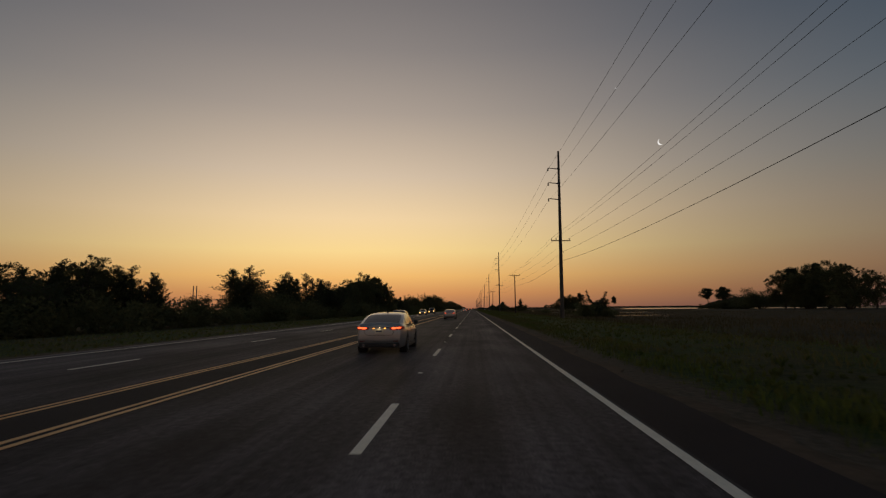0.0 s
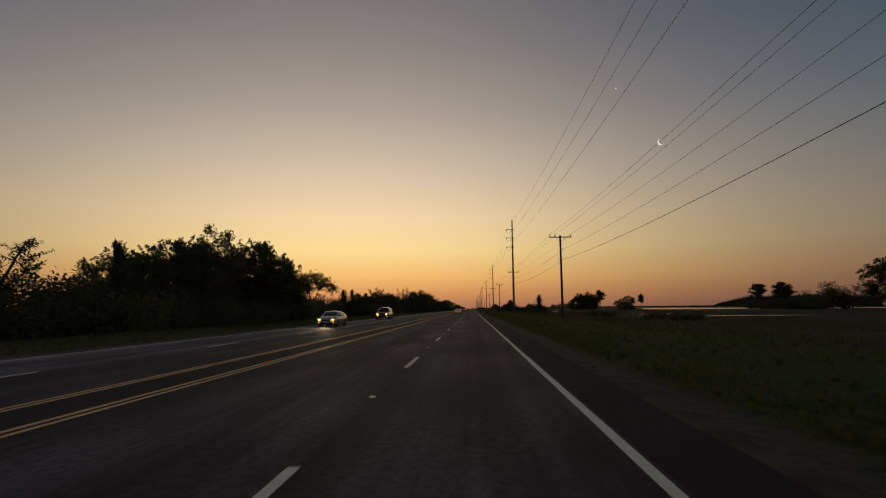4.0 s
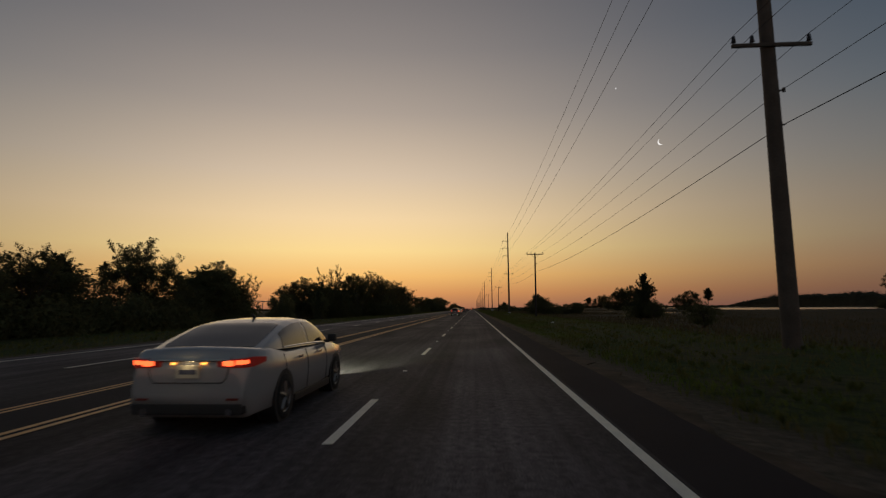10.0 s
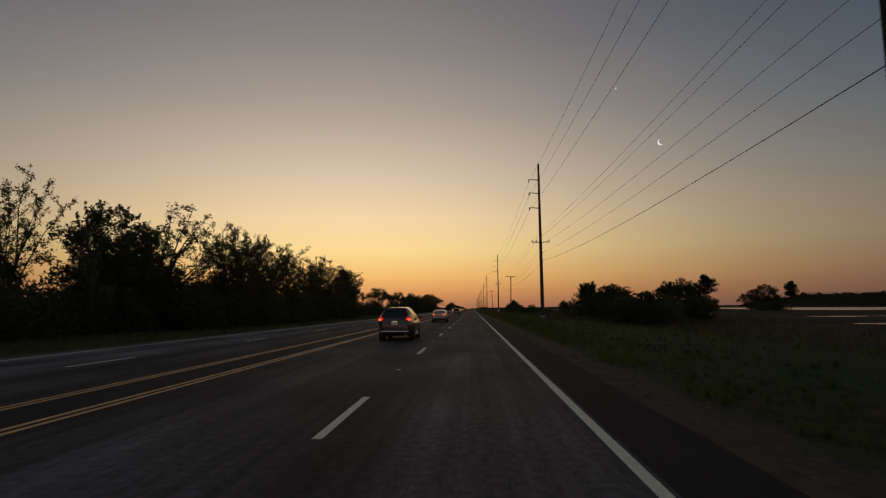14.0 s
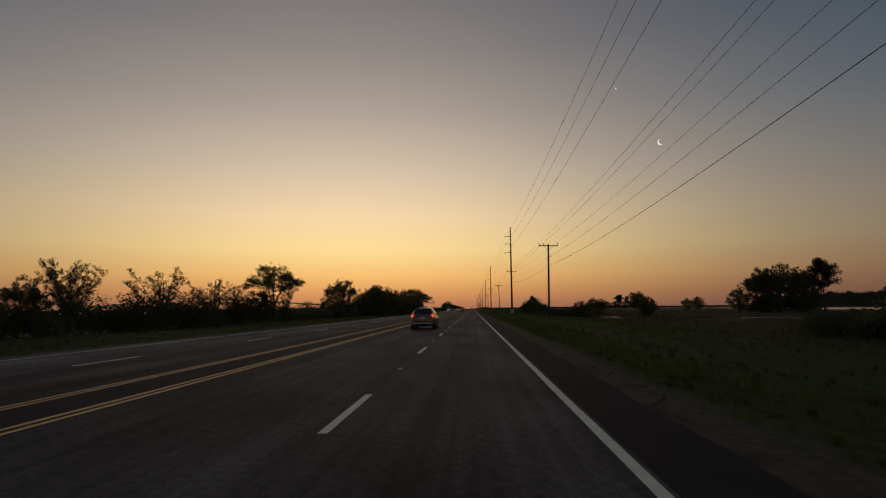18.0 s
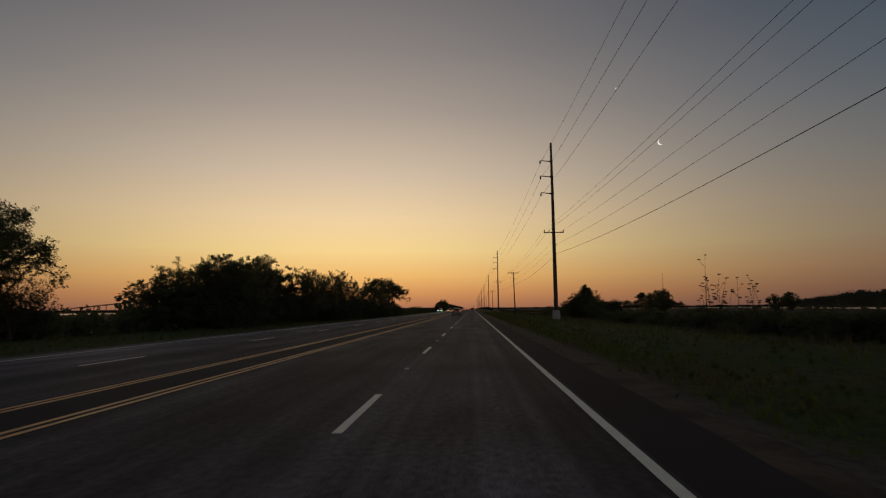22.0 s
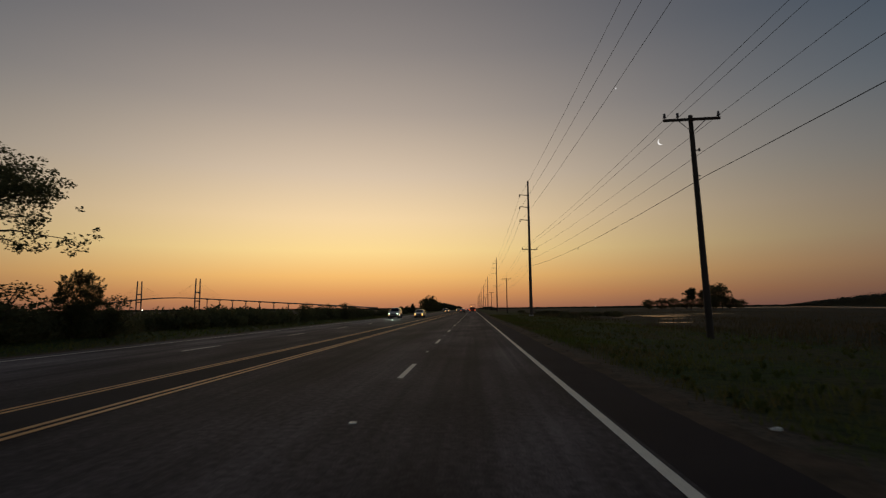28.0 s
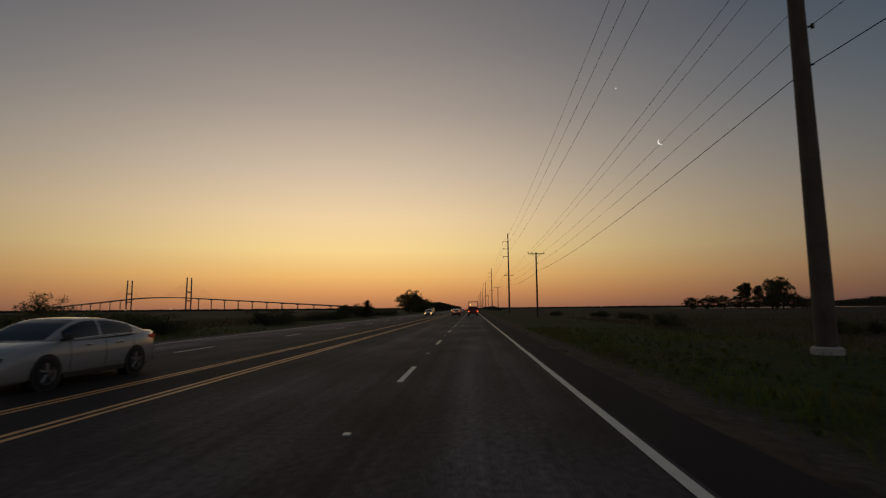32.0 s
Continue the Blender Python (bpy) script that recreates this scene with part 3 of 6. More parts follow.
def wire(name, pts, sag, radius, label, group):
    """A cable through the points that sags between them."""
    bm = bmesh.new()
    line = []
    for (a, b) in zip(pts, pts[1:]):
        a, b = Vector(a), Vector(b)
        s = sag * ((b - a).length / 77.0) ** 2
        n = 14
        for i in range(n + (b is pts[-1])):
            f = i / n
            line.append(a.lerp(b, f) - Vector((0, 0, 4 * s * f * (1 - f))))
    line.append(Vector(pts[-1]))
    add_path(bm, line, radius, 4)
    ob = part(name, bm, CABLE)
    return tagged(ob, label, "cable", group)


tall = [w_ for w_ in wire_points if w_[0] == "t"]
for z in ARM_Z:
    wire("transmission_wire", [(x - 1.72, y, z - 0.36) for _, x, y, *_r in tall], 0.42, 0.017, "thin black transmission wire strung between tall poles", "transmission wires")
for dx in (-1.42, -0.72, 1.42):
    wire("distribution_wire", [(x + dx, y - 0.2, c) for _, x, y, c, _n, _c in wire_points], 0.55, 0.013, "thin black distribution wire on crossarm insulators", "distribution wires")
wire("neutral_wire", [(x + 0.36, y - 0.08, nz) for _, x, y, _c, nz, _t in wire_points], 0.6, 0.013, "thin black neutral wire below the crossarms", "distribution wires")
wire("telephone_cable", [(x + 0.3, y - 0.08, tz) for _, x, y, _c, _n, tz in wire_points], 0.75, 0.019, "thick black telephone cable sagging between poles", "telephone cables")


# ---- trees: a few grown shapes, each tree a thing of its own ----
def leaf_cloud(rnd, centres, count, size, flat=1.0, up=0.0):
    """Small folded leaves scattered through round clumps. Returns vertices and faces."""
    rng = np.random.default_rng(rnd.getrandbits(31))
    total = sum(r ** 2 for _, r in centres)
    many = np.array([max(6, int(count * r * r / total)) for _, r in centres])
    mid = np.repeat(np.array([tuple(c) for c, _ in centres]), many, axis=0)
    rad = np.repeat(np.array([r for _, r in centres]), many)[:, None]
    n = len(mid)

    def unit(v):
        return v / np.maximum(np.linalg.norm(v, axis=1, keepdims=True), 1e-9)

    d = unit(rng.normal(size=(n, 3)) * (1, 1, flat)) * rad * rng.random((n, 1)) ** 0.42
    p_ = mid + d * (1, 1, flat)
    a = unit(rng.normal(size=(n, 3)) + (0, 0, up))
    b = unit(np.cross(a, unit(rng.normal(size=(n, 3)))))
    w = size * rng.uniform(0.6, 1.5, (n, 1))
    v = np.stack([p_ - a * w, p_ + b * w * 0.42, p_ + a * w, p_ - b * w * 0.42 + np.cross(a, b) * w * 0.25], 1).reshape(-1, 3)
    i = np.arange(n)[:, None] * 4
    f = np.concatenate([i + (0, 1, 2), i + (0, 2, 3)], 1).reshape(-1, 3)
    return v.tolist(), f.tolist()


def limb_tree(rnd, height, spread, forks, trunk_r, bare_to=0.25, droop=0.0, levels=3, least=0.0):
    """Trunk and limbs in a unit-tall tree. Returns bmesh of wood and the twig ends."""
    bm = bmesh.new()
    ends = []

    def grow(base, way, length, r, level):
        pts, rad = [base], [r]
        d = way.normalized()
        n = 4
        for i in range(n):
            d = (d + Vector((rnd.gauss(0, 0.16), rnd.gauss(0, 0.16), rnd.gauss(0.04 - droop, 0.1)))).normalized()
            pts.append(pts[-1] + d * length / n)
            rad.append(max(least, r * (1 - 0.62 * (i + 1) / n)))
        add_path(bm, pts, rad, 6 if level == 0 else 4 if level == 1 else 3)
        if level >= levels:
            ends.append(pts[-1])
            ends.append(pts[-2])
            return
        k = forks if level else forks + 2
        for j in range(k):
            f = bare_to + (1 - bare_to) * (j + rnd.random()) / k if level == 0 else 0.35 + 0.65 * (j + rnd.random()) / k
            seg = min(n - 1, int(f * n))
            p_ = pts[seg].lerp(pts[seg + 1], f * n - seg)
            az = rnd.uniform(0, 6.28)
            side = Vector((math.cos(az), math.sin(az), rnd.uniform(0.15, 0.9)))
            grow(p_, d * 0.45 + side * spread, length * rnd.uniform(0.42, 0.66) * (1.15 - 0.35 * f), r * 0.5 * (1.1 - 0.4 * f), level + 1)
        ends.append(pts[-1])

    grow(Vector((0, 0, -0.02)), Vector((0, 0, 1)), height, trunk_r, 0)
    return bm, ends


def fit_unit(obs, w, h):
    """Scale meshes together so that the whole is w wide and h tall."""
    xs = [abs(c) for o in obs for v in o.vertices for c in (v.co.x, v.co.y)]
    zs = sorted(v.co.z for o in obs for v in o.vertices)
    xs.sort()
    sx, sz = 0.5 * w / xs[int(len(xs) * 0.985)], h / zs[int(len(zs) * 0.993)]
    for o in obs:
        for v in o.vertices:
            v.co = Vector((v.co.x * sx, v.co.y * sx, v.co.z * sz))


TREES = {}


def grown(kind, seed, wood, leaves, wood_mat, leaf_mat, crown_name="crown"):
    me_w = bpy.data.meshes.new("trunk")
    wood.to_mesh(me_w)
    wood.free()
    me_w.materials.append(wood_mat)
    out = [("trunk", me_w)]
    if leaves[0]:
        me_l = bpy.data.meshes.new(crown_name)
        me_l.from_pydata([tuple(v) for v in leaves[0]], [], leaves[1])
        me_l.materials.append(leaf_mat)
        out.append((crown_name, me_l))
    fit_unit([o for _, o in out], 1.0, 1.0)
    TREES.setdefault(kind, []).append(out)


def grow_kinds():
    for s in range(6):      # broad dark crowns that reach down to the brush
        rnd = random.Random(100 + s)
        bm, ends = limb_tree(rnd, 0.55, 0.8, 4, 0.03, 0.15)
        centres = []
        lean_x, lean_y = rnd.uniform(-0.06, 0.06), rnd.uniform(-0.06, 0.06)
        for i in range(230):
            spray = i > 130
            d = Vector((rnd.gauss(0, 1), rnd.gauss(0, 1), rnd.gauss(0, 1))).normalized() * (rnd.uniform(0.84, 1.0) if spray else 0.25 + 0.75 * rnd.random() ** 0.55)
            z = 0.50 + 0.43 * d.z
            if 0.32 < z < 0.7 and noise.noise((4.2 * d.x + 3 * s, 4.2 * d.y, 4.2 * d.z)) < -0.3:
                continue
            wide = 0.43 * (1 - 0.35 * abs(z - 0.45)) * (0.85 + 0.5 * noise.noise((2.6 * d.x + s, 2.6 * d.y, 2 * d.z)))
            tall = 1 + 0.16 * noise.noise((5 * d.x, 5 * d.y, s * 1.7)) * (z > 0.5)
            centres.append((Vector((d.x * wide + lean_x * z, d.y * wide + lean_y * z, z * tall)), rnd.uniform(0.018, 0.034) if spray else rnd.uniform(0.035, 0.088)))
        for i in range(60):      # leafy shoots that break the outline
            d = Vector((rnd.gauss(0, 1), rnd.gauss(0, 1), abs(rnd.gauss(0.35, 0.7)))).normalized()
            z = 0.50 + 0.43 * d.z
            wide = 0.42 * (1 - 0.35 * abs(z - 0.45)) * (0.85 + 0.5 * noise.noise((2.6 * d.x + s, 2.6 * d.y, 2 * d.z)))
            foot = Vector((d.x * wide + lean_x * z, d.y * wide + lean_y * z, z))
            way = (d + Vector((rnd.gauss(0, 0.3), rnd.gauss(0, 0.3), rnd.uniform(0.1, 0.9)))).normalized()
            reach = rnd.uniform(0.02, 0.058)
            for k in range(4):
                centres.append((foot + way * reach * k / 3, 0.021 - 0.004 * k))
        grown("o", s, bm, leaf_cloud(rnd, centres, 22000, 0.0106, 0.9), BARK, LEAF)
    for s in range(4):      # ragged red cedars
        rnd = random.Random(200 + s)
        bm = bmesh.new()
        add_path(bm, [(0, 0, z / 6) for z in range(7)], [0.03 * (1 - z / 6.5) for z in range(7)], 6)
        centres = []
        for i in range(84):
            z = 0.04 + 0.9 * i / 84
            r = 0.36 * (1 - z) ** 0.8 * rnd.uniform(0.45, 1.2) + 0.02
            az = rnd.uniform(0, 6.28)
            tip = Vector((r * math.cos(az), r * math.sin(az), z + 0.07 + 0.34 * r))
            mid = Vector((tip.x * 0.6, tip.y * 0.6, z + 0.03))
            add_path(bm, [(0, 0, z - 0.03), mid, tip], [0.007, 0.005, 0.0015], 3)
            for f in (0.3, 0.55, 0.75, 0.9, 1.0):
                c = Vector((0, 0, z - 0.02)).lerp(mid, f / 0.6) if f < 0.6 else mid.lerp(tip, (f - 0.6) / 0.4)
                centres.append((c, 0.060 * (1.2 - 0.95 * f) * (1.1 - 0.5 * z) + 0.008))
        for k in range(6):
            centres.append((Vector((0, 0, 0.9 + 0.02 * k)), 0.024 - 0.003 * k))
        grown("c", s, bm, leaf_cloud(rnd, centres, 15000, 0.0105, 1.1, 1.4), BARK, NEEDLE)
    for s in range(4):      # broad ragged cedars with several leaders
        rnd = random.Random(220 + s)
        bm = bmesh.new()
        centres = []
        leaders = [(0.0, 0.0, 1.0)] + [(rnd.uniform(-0.3, 0.3), rnd.uniform(-0.3, 0.3), rnd.uniform(0.68, 0.96)) for _ in range(6)]
        for lx, ly, top in leaders:
            add_path(bm, [(0, 0, -0.02), (lx * 0.55, ly * 0.55, top * 0.35), (lx, ly, top)], [0.026, 0.016, 0.003], 5)
            for i in range(34):
                f = 0.12 + 0.86 * i / 34
                foot = Vector((lx * min(1.0, f * 1.5), ly * min(1.0, f * 1.5), top * f))
                r = 0.24 * (1 - f) ** 0.6 * rnd.uniform(0.4, 1.25) + 0.018
                az = rnd.uniform(0, 6.28)
                tip = foot + Vector((r * math.cos(az), r * math.sin(az), 0.05 + 0.4 * r))
                add_path(bm, [foot, tip], [0.005, 0.0015], 3)
                for g in (0.25, 0.55, 0.8, 1.0):
                    centres.append((foot.lerp(tip, g), 0.05 * (1.15 - 0.85 * g) * (1.1 - 0.4 * f) + 0.006))
        grown("r", s, bm, leaf_cloud(rnd, centres, 20000, 0.0098, 1.1, 1.0), BARK, NEEDLE)
    for s in range(3):      # domed crown on spreading limbs, open below
        rnd = random.Random(240 + s)
        bm = bmesh.new()
        centres = []
        forks = [Vector((0.0, 0.0, 0.2))]
        for k in range(3):
            top = Vector((0.11 * math.cos(2.1 * k + s), 0.11 * math.sin(2.1 * k + s), rnd.uniform(0.46, 0.58)))
            add_path(bm, [(0, 0, -0.02), (0.02 * (k - 1), 0.01 * k, 0.18), top * 0.6 + Vector((0, 0, 0.1)), top], [0.02, 0.016, 0.012, 0.007], 6)
            forks += [top, top * 0.6 + Vector((0, 0, 0.1))]
        for i in range(64):
            r = 0.47 * math.sqrt((i + 0.5) / 64) * rnd.uniform(0.82, 1.1)
            az = 2.39996 * i + rnd.uniform(-0.3, 0.3)
            x, y = r * math.cos(az), r * math.sin(az)
            z = 0.32 + 0.62 * math.sqrt(max(0.0, 1 - (r / 0.52) ** 2)) + rnd.uniform(-0.12, 0.03)
            end = Vector((x, y, z))
            foot = min(forks, key=lambda f: (f - end).length + rnd.uniform(0, 0.12))
            knee = foot.lerp(end, 0.55) + Vector((rnd.gauss(0, 0.03), rnd.gauss(0, 0.03), rnd.uniform(0.0, 0.05)))
            add_path(bm, [foot, knee, end], [0.005, 0.0036, 0.0012], 4)
            centres.append((end - Vector((0, 0, 0.015)), rnd.uniform(0.04, 0.08)))
            for _ in range(5):
                centres.append((end + Vector((rnd.gauss(0, 0.042), rnd.gauss(0, 0.042), rnd.gauss(-0.03, 0.04))), rnd.uniform(0.016, 0.036)))
            for _ in range(3):
                centres.append((knee.lerp(end, rnd.uniform(0.1, 0.95)) + Vector((rnd.gauss(0, 0.035), rnd.gauss(0, 0.035), 0)), rnd.uniform(0.025, 0.055)))
        grown("u", s, bm, leaf_cloud(rnd, centres, 19000, 0.0084, 0.85), BARK, LEAF)
    for s in range(3):      # bare crown with a few buds
        rnd = random.Random(300 + s)
        bm, ends = limb_tree(rnd, 0.42, 0.62, 4, 0.019, 0.1, droop=-0.06, levels=4, least=0.0011)
        centres = [(e, 0.025) for e in rnd.sample(ends, min(len(ends), 160))]
        grown("b", s, bm, leaf_cloud(rnd, centres, 900, 0.009), BARK, SPRING)
    def stems(rnd, many, fan, twigs, low):
        """Several upright stems that fan out from one root, with fine twigs; returns wood and twig ends."""
        bm, ends = bmesh.new(), []
        for k in range(many):
            az = 6.283 * (k + rnd.uniform(-0.35, 0.35)) / many
            out = fan * math.sqrt(rnd.random()) if k else 0.05
            top = Vector((out * math.cos(az), out * math.sin(az), rnd.uniform(0.78, 1.0) - 0.45 * out))
            line = [Vector((top.x * f ** 1.5 * g, top.y * f ** 1.5 * g, top.z * f)) + Vector((rnd.gauss(0, 0.012), rnd.gauss(0, 0.012), 0)) * (f > 0)
                    for f, g in ((0.0, 1), (0.25, 0.8), (0.5, 1), (0.75, 1), (1.0, 1))]
            add_path(bm, line, [0.010, 0.0078, 0.0054, 0.003, 0.0010], 5)
            ends += [line[3].lerp(line[4], g) for g in (0.2, 0.5, 0.8, 1.0)]
            for j in range(twigs):
                f = low + (0.98 - low) * (j + rnd.random()) / twigs
                i = min(3, int(f * 4))
                foot = line[i].lerp(line[i + 1], f * 4 - i)
                aim = rnd.uniform(0, 6.283)
                reach = rnd.uniform(0.07, 0.17) * (1.2 - 0.6 * f)
                tip = foot + Vector((math.cos(aim), math.sin(aim), rnd.uniform(0.25, 1.3))).normalized() * reach
                add_path(bm, [foot, foot.lerp(tip, 0.5) + Vector((0, 0, -0.008)), tip], [0.0028, 0.0018, 0.0008], 3)
                for g in (0.3, 0.55, 0.8, 1.0):
                    ends.append(foot.lerp(tip, g))
        return bm, ends

    for s in range(3):      # thinly leaved
        rnd = random.Random(400 + s)
        bm, ends = stems(rnd, 10, 0.42, 15, 0.22)
        centres = [(e, rnd.uniform(0.012, 0.034)) for e in ends]
        grown("t", s, bm, leaf_cloud(rnd, centres, 7800, 0.0080, 1.0), BARK, SPRING)
    for s in range(4):      # feathery crown on fine limbs
        rnd = random.Random(450 + s)
        bm, ends = stems(rnd, 15, 0.42, 17, 0.15)
        centres = [(e, rnd.uniform(0.012, 0.034)) for e in ends]
        for i in range(30):
            az, r = rnd.uniform(0, 6.28), 0.36 * math.sqrt(rnd.random())
            centres.append((Vector((r * math.cos(az), r * math.sin(az), rnd.uniform(0.08, 0.4))), rnd.uniform(0.05, 0.09)))
        grown("m", s, bm, leaf_cloud(rnd, centres, 15500, 0.0076, 0.95), BARK, FEATHER)
    for s in range(3):      # low shrubs
        rnd = random.Random(500 + s)
        bm = bmesh.new()
        centres = []
        for i in range(16):
            az, r = rnd.uniform(0, 6.28), 0.42 * math.sqrt(rnd.random())
            h = rnd.uniform(0.5, 0.95) * (1 - 0.6 * r)
            tip = Vector((r * math.cos(az), r * math.sin(az), h))
            add_path(bm, [(tip.x * 0.15, tip.y * 0.15, -0.02), tip * 0.55, tip], [0.014, 0.009, 0.003], 3)
            centres += [(tip * 0.92, rnd.uniform(0.1, 0.17)), (tip * 0.55, 0.17), (Vector((tip.x, tip.y, 0.18)), 0.17)]
        grown("s", s, bm, leaf_cloud(rnd, centres, 6500, 0.0175, 0.9), BARK, LEAF)
    for s in range(1):      # broken cedar with two upswept arms
        rnd = random.Random(550)
        bm = bmesh.new()
        centres = []
        add_path(bm, [(0, 0, -0.02), (0.01, 0, 0.3), (0, 0, 0.55)], [0.04, 0.035, 0.025], 6)
        for sg, top in ((-1, 1.0), (1, 0.94)):
            arm = [(0, 0, 0.5), (sg * 0.13, 0.01, 0.52), (sg * 0.24, 0.0, 0.62), (sg * 0.31, 0.01, 0.8), (sg * 0.34, 0.0, top)]
            add_path(bm, arm, [0.025, 0.02, 0.016, 0.01, 0.004], 5)
            for a, b in zip(arm, arm[1:]):
                for f in (0.0, 0.33, 0.66):
                    centres.append((Vector(a).lerp(Vector(b), f) - Vector((0, 0, 0.02)), 0.07 - 0.045 * max(0.0, a[2] - 0.5)))
        for i in range(40):
            az, r = rnd.uniform(0, 6.28), 0.42 * math.sqrt(rnd.random())
            centres.append((Vector((r * math.cos(az), r * math.sin(az), rnd.uniform(0.08, 0.5) * (1 - 0.8 * r))), 0.11))
        grown("f", s, bm, leaf_cloud(rnd, centres, 4500, 0.02, 0.9, 0.8), BARK, NEEDLE)
    for s in range(3):      # loblolly pines with bare trunks
        rnd = random.Random(600 + s)
        bm = bmesh.new()
        add_path(bm, [(0.02 * math.sin(z), 0, z / 6) for z in range(7)], [0.022 * (1 - z / 8) for z in range(7)], 6)
        centres = []
        for i in range(34):
            z = rnd.uniform(0.45, 0.95)
            r = rnd.uniform(0.3, 1.0) * 0.34 * math.sqrt(max(0.03, 1 - ((z - 0.68) / 0.3) ** 2))
            az = rnd.uniform(0, 6.28)
            tip = Vector((r * math.cos(az), r * math.sin(az), min(0.98, z + 0.05)))
            add_path(bm, [(0, 0, z - 0.04), tip], [0.008, 0.003], 3)
            centres += [(tip, rnd.uniform(0.06, 0.105)), (tip * 0.6 + Vector((0, 0, 0.4 * z)), 0.08)]
        grown("p", s, bm, leaf_cloud(rnd, centres, 12000, 0.0125, 0.85), BARK, NEEDLE)


grow_kinds()
TREE_TEXT = {"o": ("broadleaf_tree", "dark broadleaf tree with a dense rounded crown beside the road", "tree"),
             "c": ("cedar_tree", "dark ragged cedar with upswept branches", "tree"),
             "r": ("broad_cedar", "broad dark cedar with several ragged leading shoots", "tree"),
             "u": ("domed_tree", "domed tree with bare spreading limbs under its crown", "tree"),
             "b": ("bare_tree", "nearly bare tree with fine upright twigs", "tree"),
             "t": ("thin_leaved_tree", "tall thin-leaved tree with the sky showing through", "tree"),
             "s": ("shrub", "low dark rounded shrub growing in rough grass", "shrub"),
             "m": ("feathery_tree", "feathery olive-green tree with fine limbs showing", "tree"),
             "f": ("broken_cedar", "ragged broken cedar with two upswept arms", "tree"),
             "p": ("pine_tree", "tall pine with a bare trunk and clumped crown", "tree")}
tree_rnd = random.Random(77)


def plant(kind, x, y, w, h, group):
    name, label, cat = TREE_TEXT[kind]
    most = {"o": 1.5, "s": 3.4}.get(kind, 9) * h
    if w > most:
        n = math.ceil(w / most)
        for i in range(n):
            off = w * ((i + 0.5) / n - 0.5) * tree_rnd.uniform(0.85, 1.1)
            dx, dy = (off, tree_rnd.uniform(-0.2, 0.2) * w) if abs(x) > 40 else (tree_rnd.uniform(-1.5, 1.0), off * 1.2)
            plant(kind, x + dx, y + dy, w / n * 1.3, h * tree_rnd.uniform(0.78, 1.0), group)
        return
    if kind == "p":
        w = min(w, 0.72 * h)
    forms = TREES[kind]
    form = forms[tree_rnd.randrange(len(forms))]
    z = ground_height(x, y) if abs(x) < 250 and y < 1000 else -0.5
    e = thing(name, pose(x, y, z, 0, 0, tree_rnd.uniform(0, 360)), label, cat, group)
    e.scale = (w, w, h - z)
    for nm, me in form:
        shared(nm, me, e)
    return e


# trees and shrubs: kind, x, y, width, height
for row in [
        ("r", -38, 39.4, 4.9, 4.7), ("r", -40, 45.8, 5, 5.9), ("o", -42, 52.3, 6.4, 7.1), ("r", -40, 55.8, 5.4, 6.1), ("s", -36, 61.4, 5.1, 2.9),
        ("s", -37, 66.4, 3.4, 3.3), ("r", -42, 91, 9.0, 8.7), ("r", -37, 95.2, 7.6, 8.0), ("r", -36, 104.6, 8.2, 8.3), ("t", -50, 109.2, 5.7, 9),
        ("r", -34, 113.7, 6.5, 7.2), ("r", -36, 119.5, 7.4, 7.1), ("c", -34, 133, 3.4, 7.8), ("o", -34, 138.5, 5.5, 7.9), ("o", -33, 142.4, 6.4, 9.2),
        ("o", -34, 150.2, 9.4, 11.7), ("o", -32, 159.1, 8.8, 10.8), ("o", -31, 166.7, 6.6, 9.2), ("s", -30, 170.4, 6.6, 6.4), ]:
    plant(*row, "trees along the left verge")
for row in [
        ("s", -34, 188.5, 4.5, 4.2), ("s", -34, 194.1, 4.1, 3.6), ("t", -34, 196.6, 3.2, 4.6), ("c", -33, 221.6, 3, 6.5), ("c", -36, 224.9, 3.9, 6.6),
        ("u", -42.5, 218.5, 12.0, 11.0), ("s", -33, 230.4, 7.1, 4.9), ("c", -33, 232.1, 4.1, 4.9), ("c", -33, 237, 3.7, 5.1), ("c", -33, 239.6, 2.6, 6.0),
        ("c", -34, 243.4, 2.6, 6.2), ("t", -32, 244.5, 5.5, 5.7), ("o", -33, 244.6, 5.3, 5.2), ("t", -32, 248.9, 4.5, 6.2), ("o", -34, 251.7, 8.5, 5.7),
        ("c", -40, 261.2, 6.6, 6.7), ("o", -33, 262.6, 7.5, 7.3), ("t", -34, 264, 6.4, 8.7), ("o", -32, 273.2, 8.5, 6.4), ("o", -34, 277.6, 9.2, 6.2),
]:
    plant(*row, "trees along the left verge")
for row in [("t", -32, 282.2, 4.1, 5.4), ("o", -31, 323.4, 7, 6.7)]:
    plant(*row, "trees along the left verge")
for row in [
        ("o", -32, 276.3, 5.4, 7.3), ("t", -31, 280.4, 4.2, 6), ("s", -30.4, 291.0, 3.2, 3.7), ("s", -29.8, 291.8, 3.2, 3.9),
        ("c", -30, 309, 2, 4.8), ("o", -30, 311, 3.3, 4.8), ("o", -31, 315.4, 4.7, 6.7), ("s", -30, 319.6, 5.7, 5.5),
        ("t", -34, 333.0, 6.4, 11.3), ("b", -28, 333.8, 3.1, 7.6), ("o", -30, 337.3, 7.3, 9.6), ("m", -30, 343.5, 12, 10.4), ("t", -26, 351.8, 7.2, 10.3),
        ("m", -28, 352.6, 7.2, 10.4), ("m", -26, 357.4, 6.3, 9.1), ("t", -27, 359.3, 6.2, 9), ("m", -29, 362.3, 11.5, 10.5), ("t", -26, 368.2, 5.9, 8.5),
]:
    plant(*row, "trees along the left verge")
